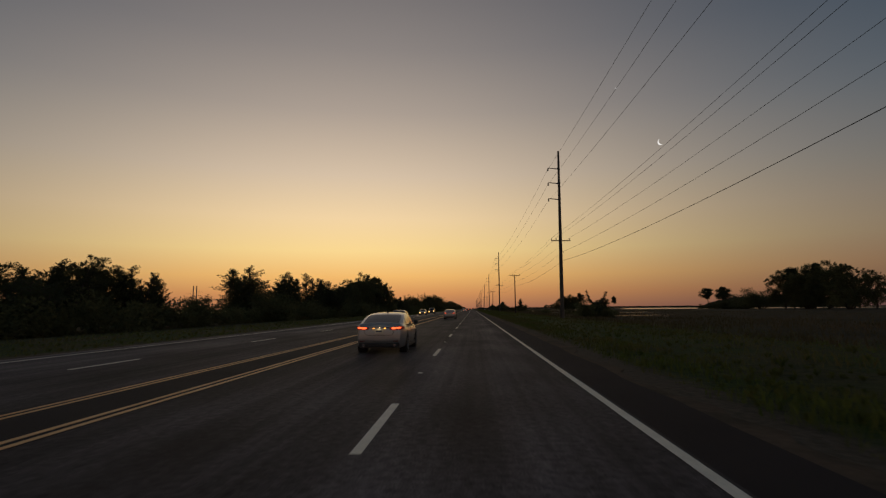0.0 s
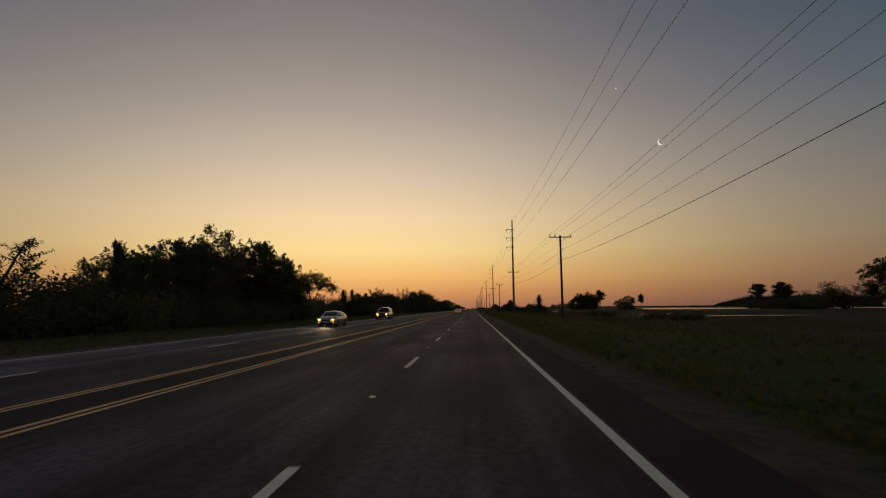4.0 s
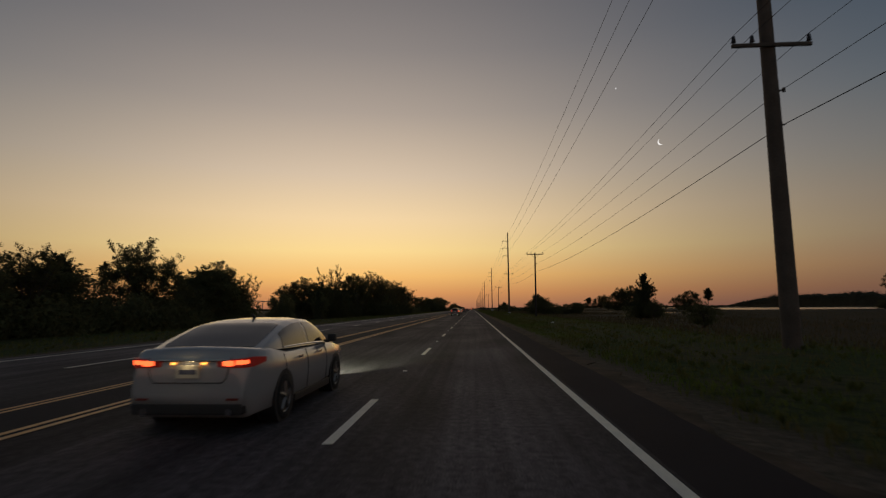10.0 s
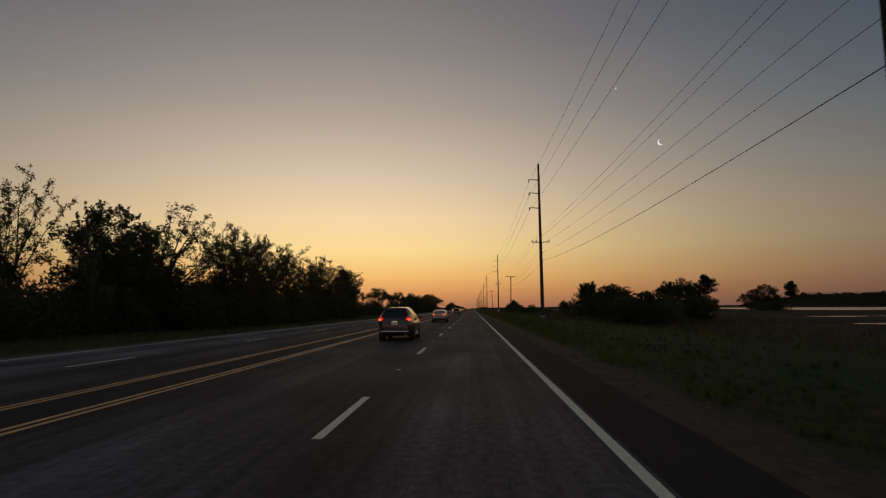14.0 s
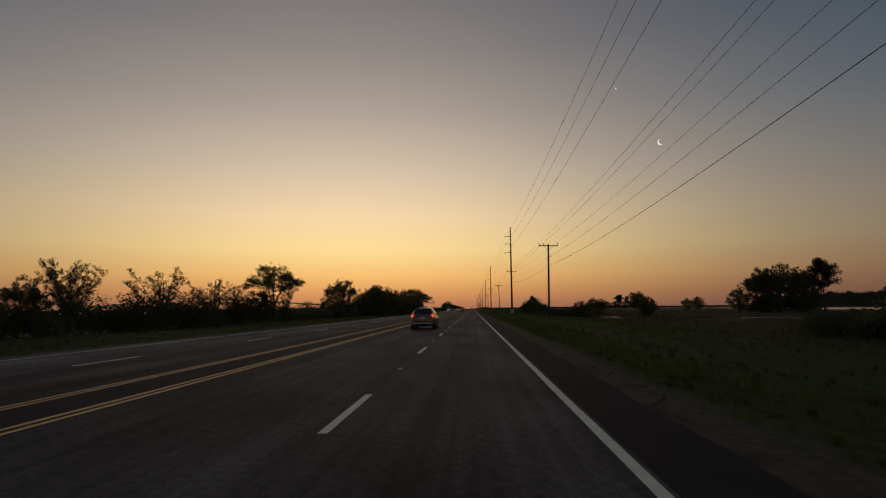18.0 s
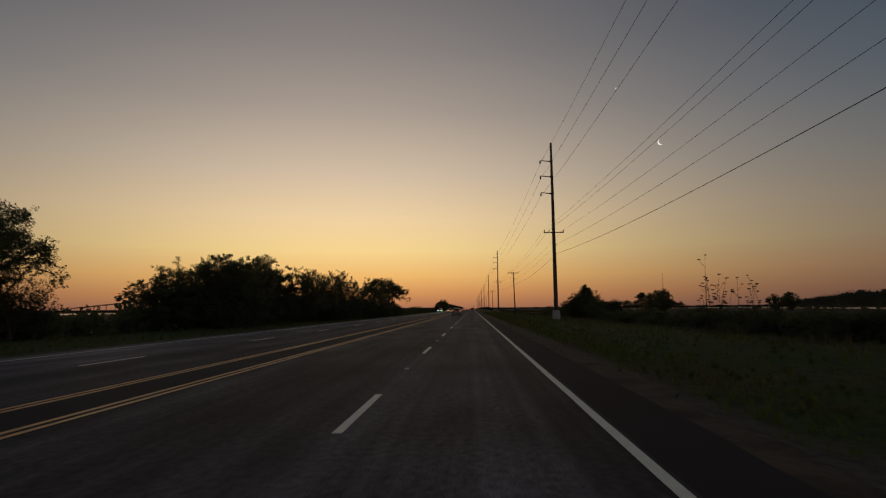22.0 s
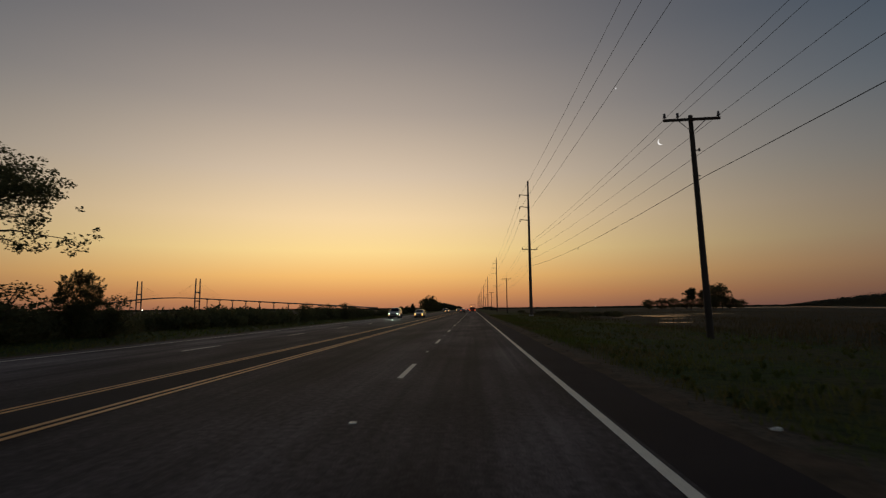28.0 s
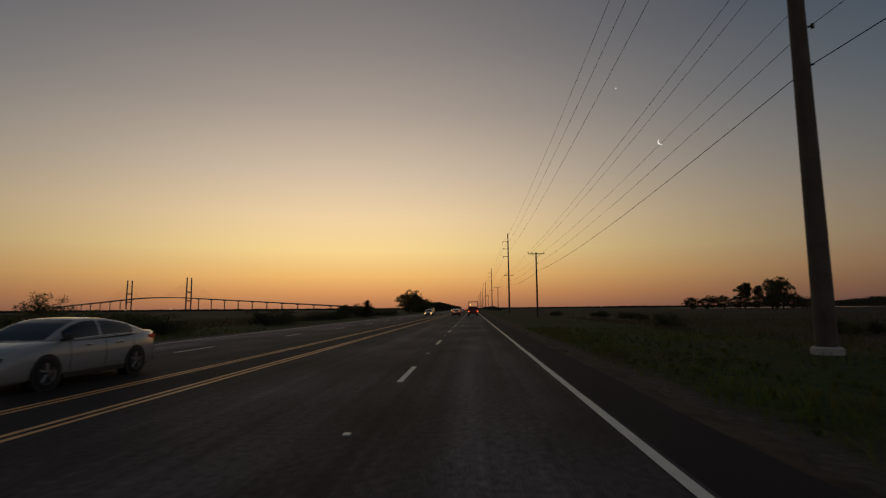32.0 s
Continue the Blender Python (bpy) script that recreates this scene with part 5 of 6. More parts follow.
# ---- grass: blades standing in the verge and reeds in the marsh ----
def blades(name, spans, height, width, mat, label, seed, clear=False):
    """Bent single blades; spans: x0, x1, y0, y1, count."""
    rng = np.random.default_rng(seed)
    xs, ys = [], []
    for x0, x1, y0, y1, count in spans:
        u = rng.random(count)
        xs.append(x0 + (x1 - x0) * u ** 1.25)
        ys.append(rng.uniform(y0, y1, count))
    x, y = np.concatenate(xs), np.concatenate(ys)
    if clear:
        dry = np.ones(len(x), bool)
        for cx, cy, rx, ry in POOLS:
            dry &= ~((np.abs(x - cx + 5) < rx * 1.2 + 5) & (np.abs(y - cy + 6) < ry * 1.2 + 7))
        x, y = x[dry], y[dry]
    n = len(x)
    # tufts: draw the blades together in small groups
    x += 0.35 * np.sin(7.1 * x + 3.3 * y) * 0.5
    z = np.array([ground_height(a, b) for a, b in zip(x, y)]) - 0.02
    clump = np.array([0.65 + 0.7 * noise.noise((a * 0.45, b * 0.3, 7.0)) for a, b in zip(x, y)])
    h = height * np.clip(clump, 0.3, 1.4) * rng.uniform(0.6, 1.3, n)
    az, bend, w = rng.uniform(0, 6.283, n), rng.uniform(0.1, 0.55, n), width * rng.uniform(0.7, 1.4, n)
    c, s = np.cos(az), np.sin(az)
    v = np.empty((n, 4, 3))
    v[:, 0] = np.stack([x - s * w, y + c * w, z], 1)
    v[:, 1] = np.stack([x + s * w, y - c * w, z], 1)
    v[:, 2] = np.stack([x + c * bend * h * 0.35 + s * w * 0.7, y + s * bend * h * 0.35 - c * w * 0.7, z + h * 0.6], 1)
    v[:, 3] = np.stack([x + c * bend * h, y + s * bend * h, z + h], 1)
    me = bpy.data.meshes.new(name)
    me.vertices.add(4 * n)
    me.vertices.foreach_set("co", v.ravel())
    i = np.arange(n)[:, None] * 4
    tri = np.concatenate([i + np.array([[0, 1, 2]]), i + np.array([[0, 2, 3]])], 1).reshape(-1)
    me.loops.add(6 * n)
    me.loops.foreach_set("vertex_index", tri)
    me.polygons.add(2 * n)
    me.polygons.foreach_set("loop_start", np.arange(2 * n) * 3)
    me.materials.append(mat)
    me.update(calc_edges=True)
    return tagged(new(name, me), label, "grass", kind="stuff")


blades("verge_grass", [(2.2, 4.7, -4, 720, 60000), (2.5, 14, -4, 720, 80000), (8, 20, -4, 740, 30000)], 0.26, 0.012, GRASS, "rough unmown roadside grass on the verge", 1)


def tussocks(name, spans, mat, label, seed):
    """Coarse clumps of long bent grass standing above the rest of the verge; spans: x0, x1, y0, y1, count."""
    rng = np.random.default_rng(seed)
    vs, fs = [], []
    for x0, x1, y0, y1, count in spans:
        for x, y in zip(rng.uniform(x0, x1, count), rng.uniform(y0, y1, count)):
            size, n = rng.uniform(0.06, 0.15), 14
            z = ground_height(x, y) - 0.02
            az, out, h = rng.uniform(0, 6.283, n), rng.uniform(0.1, 0.8, n) * size, size * rng.uniform(0.6, 1.5, n)
            for a, o, t_ in zip(az, out, h):
                c, q, w = math.cos(a), math.sin(a), 0.005 + 0.016 * size
                k = len(vs)
                vs += [(x + c * o * 0.25 - q * w, y + q * o * 0.25 + c * w, z), (x + c * o * 0.25 + q * w, y + q * o * 0.25 - c * w, z),
                       (x + c * o * 0.65 + q * w * 0.7, y + q * o * 0.65 - c * w * 0.7, z + t_), (x + c * o * 1.3, y + q * o * 1.3, z + t_ * 0.85)]
                fs += [(k, k + 1, k + 2), (k, k + 2, k + 3)]
    return tagged(raw(name, vs, fs, mat), label, "grass", kind="stuff")


tussocks("grass_tussocks", [(2.4, 6.0, 0, 720, 4500), (5.0, 14.0, 0, 720, 4000), (12, 19, 0, 720, 1000)], TUFT, "coarse tussocks of yellowed grass on the verge", 5)
tussocks("grass_tussocks", [(-26.5, -18.9, 20, 720, 3500)], TUFT, "coarse tussocks of yellowed grass on the far verge", 6)
blades("verge_grass", [(-18.6, -27, 0, 720, 50000)], 0.28, 0.013, GRASS, "rough grass along the far verge", 2)
blades("marsh_reeds", [(13, 45, 0, 760, 60000), (30, 110, 40, 820, 40000), (-27, -60, 600, 820, 25000)], 0.55, 0.03, REED, "brown marsh reeds beyond the verge", 3, True)


# ---- tall seed-headed weeds and a thin stake in the marsh edge ----
def tall_weed(x, y, height, count, spread, seed, label):
    rnd = random.Random(seed)
    e = thing("tall_weed", pose(x, y, ground_height(x, y)), label, "weed", "tall weeds")
    for k in range(count):
        bx, by = rnd.uniform(-spread, spread), rnd.uniform(-spread, spread)
        h = height * (1.0 if k == 0 else rnd.uniform(0.45, 0.8))
        lx, ly = rnd.uniform(-0.55, 0.55), rnd.uniform(-0.55, 0.55)
        bm = bmesh.new()
        stem = [(bx + lx * (f * f), by + ly * f * f, h * f) for f in (0, 0.3, 0.6, 0.85, 1.0)]
        add_path(bm, stem, [0.016, 0.014, 0.011, 0.008, 0.005], 4)
        tips = [Vector(stem[-1])]
        for j in range(rnd.randint(1, 4)):
            f = rnd.uniform(0.45, 0.85)
            a = Vector((bx + lx * f * f, by + ly * f * f, h * f))
            az = rnd.uniform(0, 6.28)
            t_ = a + Vector((0.35 * math.cos(az), 0.35 * math.sin(az), rnd.uniform(0.25, 0.5)))
            add_path(bm, [a, a.lerp(t_, 0.5) - Vector((0, 0, 0.05)), t_], [0.01, 0.008, 0.005], 3)
            tips.append(t_)
        stalk = part("stalk", bm, REED, e)
        for t_ in tips:
            vs, fs = leaf_cloud(rnd, [(t_, rnd.uniform(0.06, 0.12))], 40, 0.04, 0.35)
            raw("seed_head", vs, fs, REED, stalk)
    return e


tall_weed(13.7, 499, 5.0, 14, 1.3, 21, "tall dry weed stalks with flat seed heads")
tall_weed(15.4, 500.5, 3.8, 7, 1.1, 22, "tall dry weed stalks with flat seed heads")
bm = bmesh.new()
add_path(bm, [(0, 0, -0.3), (0.01, 0, 2.2), (0.03, 0, 4.9)], [0.022, 0.02, 0.012], 6)
tagged(part("marker_stake", bm, REED), "thin tall wooden stake standing in the marsh edge", "stake").matrix_basis = pose(15.8, 515, ground_height(15.8, 515))


# ---- slack loop hung on the telephone cable ----
e = thing("cable_slack_loop", pose(10.6, 653.4, 8.55) @ Matrix.Scale(0.62, 4), "coil of spare black cable hung under the telephone line", "cable")
bm = bmesh.new()
add_path(bm, [(0.06 * math.sin(a * 2), 0.42 * math.cos(a), -0.22 + 0.22 * math.sin(a)) for a in [2 * math.pi * k / 20 for k in range(21)]], 0.018, 5)
part("coil", bm, CABLE, e)
for dy in (-0.36, 0.36):
    bm = bmesh.new()
    add_tube(bm, (0, dy, -0.2), (0, dy, 0.14), 0.012, 0.012, 5)
    part("hanger_strap", bm, STEEL, e)

def litter(x, y, size, turn, label):
    bm_ = bmesh.new()
    for k in range(3):
        add_box(bm_, -0.12 + 0.05 * k, 0.02 + 0.06 * k, -0.05 * k - 0.08, -0.05 * k + 0.05, 0.0, 0.05 + 0.02 * k, 0.015)
    tagged(part("litter", bm_, MARKER), label, "litter").matrix_basis = pose(x, y, ground_height(x, y) + 0.02, 0, 0, turn) @ Matrix.Scale(size, 4)


litter(2.1, 599.5, 0.45, 25, "crumpled white scrap of litter on the gravel")
litter(6.3, 269.4, 1.1, 70, "white scrap of litter lying in the verge grass")


# ---- vehicles ----
def wheel(parent, x, y, r, width, inner):
    s = 1 if x > 0 else -1
    bm = bmesh.new()
    n = 24
    prof = [(inner * 0.62, -0.5), (r * 0.93, -0.5), (r, -0.36), (r, 0.36), (r * 0.93, 0.5), (r * 0.66, 0.5)]
    rings = []
    for k in range(n):
        a = 2 * math.pi * k / n
        rings.append([bm.verts.new((x + s * width * q, y + p_ * math.cos(a), r + p_ * math.sin(a))) for p_, q in prof])
    for k in range(n):
        for j in range(len(prof) - 1):
            bm.faces.new((rings[k][j], rings[k][j + 1], rings[(k + 1) % n][j + 1], rings[(k + 1) % n][j]))
    w = new("wheel")
    w.parent = parent
    part("tyre", bm, RUBBER, w, smooth=True)
    bm = bmesh.new()
    face = x + s * width * 0.40
    add_tube(bm, (face - s * 0.06, y, r), (face - s * 0.055, y, r), r * 0.66, r * 0.66, 20)
    add_tube(bm, (face - s * 0.05, y, r), (face + s * 0.012, y, r), r * 0.12, r * 0.10, 10)
    for k in range(5):
        a = 2 * math.pi * k / 5 + 0.3
        c, q = math.cos(a), math.sin(a)
        add_tube(bm, (face, y + 0.08 * r * c, r + 0.08 * r * q), (face, y + 0.62 * r * c, r + 0.62 * r * q), 0.045, 0.032, 5)
    add_path(bm, [(face, y + 0.66 * r * math.cos(2 * math.pi * k / 20), r + 0.66 * r * math.sin(2 * math.pi * k / 20)) for k in range(21)], 0.022, 4)
    part("rim", bm, ALLOY, w)


SHAPES = {
    # length, width, height, ground gap, wheel radius, wheelbase, deck profile (y, z), cabin: rear foot, rear roof, front roof, front foot (y, z)
    "sedan": dict(L=4.88, W=1.80, pinch=0.18, gap=0.20, R=0.335, base=2.82,
                  deck=[(-2.44, 0.56), (-2.435, 0.80), (-2.40, 0.95), (-2.33, 1.045), (-2.27, 1.075), (-2.1, 1.07), (-1.75, 1.06), (-1.2, 0.985), (0.9, 0.965), (1.25, 0.97), (1.9, 0.88), (2.3, 0.74), (2.42, 0.58), (2.44, 0.5)],
                  cabin=[(-2.02, 1.055), (-1.5, 1.225), (-1.05, 1.36), (-0.6, 1.435), (-0.1, 1.46), (0.3, 1.44), (0.65, 1.335), (1.0, 1.155), (1.34, 0.955)],
                  belt=(1.05, 0.96), glass=((-1.93, -0.92), (0.40, 1.27), (-1.32, -0.22), (-0.12, 0.93))),
    "suv": dict(L=4.9, W=1.92, gap=0.24, R=0.37, base=2.82,
                deck=[(-2.45, 0.62), (-2.44, 1.06), (-2.38, 1.15), (-1.9, 1.16), (-1.2, 1.10), (0.9, 1.08), (1.25, 1.08), (1.85, 1.02), (2.28, 0.9), (2.42, 0.68), (2.45, 0.55)],
                cabin=[(-2.38, 1.12), (-2.27, 1.34), (-2.14, 1.545), (-1.9, 1.615), (-0.9, 1.68), (-0.1, 1.69), (0.35, 1.65), (0.85, 1.42), (1.38, 1.065)],
                belt=(1.14, 1.06), tuck=0.13, pinch=0.27, glass=((-2.35, -2.16), (0.42, 1.3), (-1.42, -0.32), (-0.22, 0.98))),
    "boxy": dict(L=4.9, W=1.96, gap=0.28, R=0.385, base=2.85,
                 deck=[(-2.45, 0.6), (-2.44, 1.1), (-2.4, 1.15), (-1.9, 1.16), (-1.2, 1.15), (0.9, 1.14), (1.15, 1.14), (1.9, 1.1), (2.3, 1.02), (2.42, 0.8), (2.45, 0.6)],
                 cabin=[(-2.41, 1.15), (-2.3, 1.5), (-2.18, 1.76), (-1.9, 1.82), (-0.9, 1.85), (-0.2, 1.85), (0.3, 1.81), (0.7, 1.5), (1.12, 1.13)],
                 belt=(1.15, 1.13), glass=((-2.38, -2.2), (0.4, 1.05), (-2.05, -0.4), (-0.3, 0.85)))}


def vehicle(name, shape, paint, m, label, category="car", lamps="tail", group="cars on the highway", head=None, fog=None):
    S = SHAPES[shape]
    L, W, gap, R = S["L"], S["W"] / 2, S["gap"], S["R"]
    e = thing(name, m, label, category, group)
    # lower body, lofted along the car
    bm = bmesh.new()
    rings = []
    for y, z in S["deck"]:
        taper = 1 - (S.get("pinch", 0.16) if y < 0 else 0.16) * max(0.0, (abs(y) - (L / 2 - 0.75)) / 0.75) ** 2
        w = W * taper
        zb = gap + (0.12 if abs(y) > L / 2 - 0.12 else 0.0)
        z = max(z, zb + 0.1)
        zm = min(0.62, zb + 0.55 * (z - zb))
        sec = [(0, zb), (w * 0.86, zb), (w * 0.965, zb + 0.06), (w * 0.995, zm - 0.08), (w, zm + 0.02), (w * 0.985, 0.5 * zm + 0.5 * z), (w * 0.93, z - 0.035), (w * 0.86, z), (w * 0.45, z + 0.022), (0, z + 0.03)]
        rings.append([bm.verts.new((x, y, zz)) for x, zz in sec] + [bm.verts.new((-x, y, zz)) for x, zz in sec[-2:0:-1]])
    n = len(rings[0])
    for a, b in zip(rings, rings[1:]):
        for k in range(n):
            bm.faces.new((a[k], a[(k + 1) % n], b[(k + 1) % n], b[k]))
    bm.faces.new(rings[0])
    bm.faces.new(rings[-1][::-1])
    bmesh.ops.recalc_face_normals(bm, faces=bm.faces)
    part("body", bm, paint, e, smooth=True)
    # cabin: a shell lofted under the roof line, with the panes set into it
    line = S["cabin"]
    rb, zrb, fb, zfb = *line[0], *line[-1]
    zrr, rr = max(z for _, z in line[2:4]), line[3][0]
    lys, lzs = [y for y, _ in line], [z for _, z in line]

    def shell(y, v, lift=0.0):
        f = (y - rb) / (fb - rb)
        zb = S["belt"][0] * (1 - f) + S["belt"][1] * f - 0.02
        h = max(0.02, float(np.interp(y, lys, lzs)) - zb)
        wb_ = W * 0.935 * (1 - 0.10 * (2 * f - 1) ** 4)
        sec = [(wb_, zb), (wb_ - 0.10 * h, zb + 0.35 * h), (wb_ - (0.22 + S.get("tuck", 0.0)) * h, zb + 0.66 * h), (wb_ - (0.44 + S.get("tuck", 0.0)) * h, zb + 0.92 * h), (wb_ * 0.5, zb + 0.985 * h), (0, zb + h)]
        u = 5 - abs(v)
        i = min(4, int(u))
        g = u - i
        x, z = sec[i][0] * (1 - g) + sec[i + 1][0] * g, sec[i][1] * (1 - g) + sec[i + 1][1] * g
        out = Vector((x * 0.55, (y - (rb + fb) / 2) * 0.25, 0.35 + h if u > 2.9 else 0.12)).normalized()
        p_ = Vector((x, y, z)) + out * lift
        return Vector((p_.x if v >= 0 else -p_.x, p_.y, p_.z))

    def patch(y0, y1, v0, v1, lift, ny=8, nv=8):
        bm_ = bmesh.new()
        g = [[bm_.verts.new(shell(y0 + (y1 - y0) * i / ny, v0 + (v1 - v0) * j / nv, lift)) for j in range(nv + 1)] for i in range(ny + 1)]
        for i in range(ny):
            for j in range(nv):
                bm_.faces.new((g[i][j], g[i][j + 1], g[i + 1][j + 1], g[i + 1][j]))
        bmesh.ops.recalc_face_normals(bm_, faces=bm_.faces)
        return bm_

    part("cabin", patch(rb, fb, -5, 5, 0.0, 36, 20), paint, e, smooth=True)
    gl = S["glass"]
    part("rear_window", patch(*gl[0], -1.72, 1.72, 0.009, 10, 12), GLASS, e, smooth=True)
    part("windscreen", patch(*gl[1], -1.75, 1.75, 0.009, 10, 12), GLASS, e, smooth=True)
    if shape == "suv":
        part("rear_spoiler", patch(-2.17, -1.75, -1.9, 1.9, 0.035, 5, 10), TRIM, e, smooth=True)
        for sg in (-1, 1):
            part("rear_pillar", patch(-2.02, -1.45, sg * 3.7, sg * 1.8, 0.008, 6, 5), TRIM, e, smooth=True)
            bm = bmesh.new()
            rail = [shell(0.95 - 2.4 * k / 10, sg * 2.25, 0.012) for k in range(11)] + [shell(-1.62, sg * 2.9, 0.012), shell(-1.75, sg * 3.7, 0.012), shell(-1.62, sg * 4.3, 0.012), shell(-1.42, sg * 4.78, 0.012)]
            add_path(bm, rail, 0.011, 4)
            part("window_trim", bm, CHROME, e)
    for sg in (-1, 1):
        for y0, y1 in gl[2:]:
            part("side_window", patch(y0, y1, sg * 4.7, sg * 2.35, 0.009, 8, 6), GLASS, e, smooth=True)
        bm = bmesh.new()
        add_path(bm, [shell(gl[2][0] + (gl[3][1] - gl[2][0]) * k / 8, sg * 4.78, 0.012) for k in range(9)], 0.011, 4)
        part("belt_trim", bm, CHROME, e)
        for y in ((rb + fb) / 2 - 0.42, (rb + fb) / 2 + 0.62):
            bm = bmesh.new()
            add_box(bm, min(sg * (W - 0.01), sg * (W + 0.022)), max(sg * (W - 0.01), sg * (W + 0.022)), y - 0.1, y + 0.1, 0.83, 0.865, 0.008)
            part("door_handle", bm, CHROME if paint is not BLACK_PAINT else TRIM, e)
        for y in ((rb + fb) / 2 - 1.0, (rb + fb) / 2 + 0.02, (rb + fb) / 2 + 1.12):
            bm = bmesh.new()
            zd = 0.97 if shape == "sedan" else 1.08 if shape == "suv" else 1.14
            zm = min(0.62, gap + 0.55 * (zd - gap))
            add_path(bm, [(sg * W * 0.972, y, gap + 0.1), (sg * W * 0.997, y, zm - 0.08), (sg * W * 1.001, y, zm + 0.02), (sg * W * 0.987, y, 0.5 * zm + 0.5 * zd), (sg * W * 0.937, y, zd - 0.03)], 0.007, 4)
            part("door_seam", bm, TRIM, e)
        bm = bmesh.new()
        add_box(bm, min(sg * (W - 0.03), sg * (W + 0.13)), max(sg * (W - 0.03), sg * (W + 0.13)), fb - 0.44, fb - 0.30, zfb + 0.02, zfb + 0.17, 0.045)
        add_box(bm, min(sg * (W - 0.14), sg * (W)), max(sg * (W - 0.14), sg * (W)), fb - 0.40, fb - 0.34, zfb + 0.0, zfb + 0.06, 0.01)
        part("mirror", bm, TRIM if shape == "sedan" else paint, e)
        bm = bmesh.new()
        add_box(bm, min(sg * (W * 0.9), sg * (W + 0.004)), max(sg * (W * 0.9), sg * (W + 0.004)), -S["base"] / 2 + R + 0.1, S["base"] / 2 - R - 0.1, gap - 0.02, gap + 0.1, 0.02)
        part("sill_trim", bm, TRIM if shape != "suv" else CHROME, e)
        for y in (-S["base"] / 2, S["base"] / 2):
            bm = bmesh.new()
            add_tube(bm, (sg * (W - 0.26), y, R), (sg * (W + 0.003), y, R), R + 0.055, R + 0.055, 26)
            part("wheel_arch", bm, TRIM, e)
            wheel(e, sg * (W - 0.095), y, R, 0.225, R)
        # lamps
        yb = -L / 2
        if shape == "sedan":
            run = [(0.44, -0.008, 0.895, 0.035), (0.62, 0.0, 0.90, 0.05), (0.80, 0.025, 0.905, 0.06), (0.90, 0.14, 0.915, 0.06), (0.955, 0.42, 0.925, 0.03)]
            lit = ([(0.52, -0.020, 0.905, 0.026), (0.60, -0.016, 0.905, 0.034), (0.67, -0.010, 0.905, 0.032)], [(0.70, -0.006, 0.915, 0.026), (0.79, 0.008, 0.918, 0.026), (0.86, 0.06, 0.92, 0.022)])
        else:
            run = [(0.60, -0.012, 1.03, 0.03), (0.70, -0.004, 1.06, 0.05), (0.80, 0.02, 1.08, 0.065), (0.90, 0.14, 1.10, 0.045), (0.955, 0.4, 1.12, 0.02)]
            lit = [[(0.76, -0.018, z, 0.013), (0.84, 0.008, z + 0.004, 0.014), (0.93, 0.13, z + 0.01, 0.012)] for z in (1.035, 1.082)]

        def lamp_band(rows, thick):
            bm_ = bmesh.new()
            prev = None
            for fx, dy, z, hh in rows:
                ring = [bm_.verts.new((sg * W * fx, yb + dy, z - hh)), bm_.verts.new((sg * W * fx, yb + dy, z + hh)),
                        bm_.verts.new((sg * (W * fx - thick), yb + dy + thick, z + hh)), bm_.verts.new((sg * (W * fx - thick), yb + dy + thick, z - hh))]
                if prev:
                    for k in range(4):
                        bm_.faces.new((prev[k], prev[(k + 1) % 4], ring[(k + 1) % 4], ring[k]))
                else:
                    bm_.faces.new(ring)
                prev = ring
            bm_.faces.new(prev[::-1])
            bmesh.ops.recalc_face_normals(bm_, faces=bm_.faces)
            return bm_

        tail = lamps == "tail"
        hs = part("tail_lamp", lamp_band(run, 0.06), LAMP_RED_DIM, e, "red tail lamp lens")
        for rows in lit:
            part("lit_strip", lamp_band(rows, 0.03), LAMP_RED if tail else LAMP_RED_DIM, hs, "glowing red strip" if tail else "")
        if shape != "sedan":
            bm = bmesh.new()
            add_path(bm, [(sg * W * 0.66, yb - 0.004, 1.05), (sg * W * 0.70, yb + 0.0, 1.12), (sg * W * 0.78, yb + 0.04, 1.19), (sg * W * 0.84, yb + 0.11, 1.25)], [0.03, 0.036, 0.03, 0.012], 6)
            part("lamp_arm", bm, LAMP_RED_SOFT if tail else LAMP_RED_DIM, hs, "swept red lamp arm")
        bm = bmesh.new()
        zh = 0.66 if shape == "sedan" else 0.82
        add_box(bm, min(sg * W * 0.50, sg * W * 0.84), max(sg * W * 0.50, sg * W * 0.84), L / 2 - 0.16, L / 2 + 0.004, zh - 0.07, zh + 0.06, 0.03)
        hl = part("headlamp", bm, GLASS, e, "clear headlamp lens")
        if lamps == "head":
            bm = bmesh.new()
            bmesh.ops.create_uvsphere(bm, u_segments=12, v_segments=8, radius=1.0, matrix=Matrix.Translation((sg * W * 0.69, L / 2 - 0.01, zh)) @ Matrix.Diagonal((0.14, 0.05, 0.05 if shape == "sedan" else 0.075, 1)))
            part("lit_bulb", bm, head or LAMP_WARM, hl, "glowing headlamp")
            bm = bmesh.new()
            bmesh.ops.create_uvsphere(bm, u_segments=12, v_segments=8, radius=1.0, matrix=Matrix.Translation((sg * W * 0.72, L / 2 - 0.03, zh - 0.24)) @ Matrix.Diagonal((0.09, 0.05, 0.05, 1)))
            part("fog_lamp", bm, fog or LAMP_AMBER, e, "lit lower lamp")
        bm = bmesh.new()
        add_tube(bm, (sg * W * 0.62, -L / 2 - 0.03, gap + 0.1), (sg * W * 0.62, -L / 2 + 0.15, gap + 0.1), 0.045, 0.045, 10)
        part("exhaust_tip", bm, CHROME, e)
    # bumpers and plate
    bm = bmesh.new()
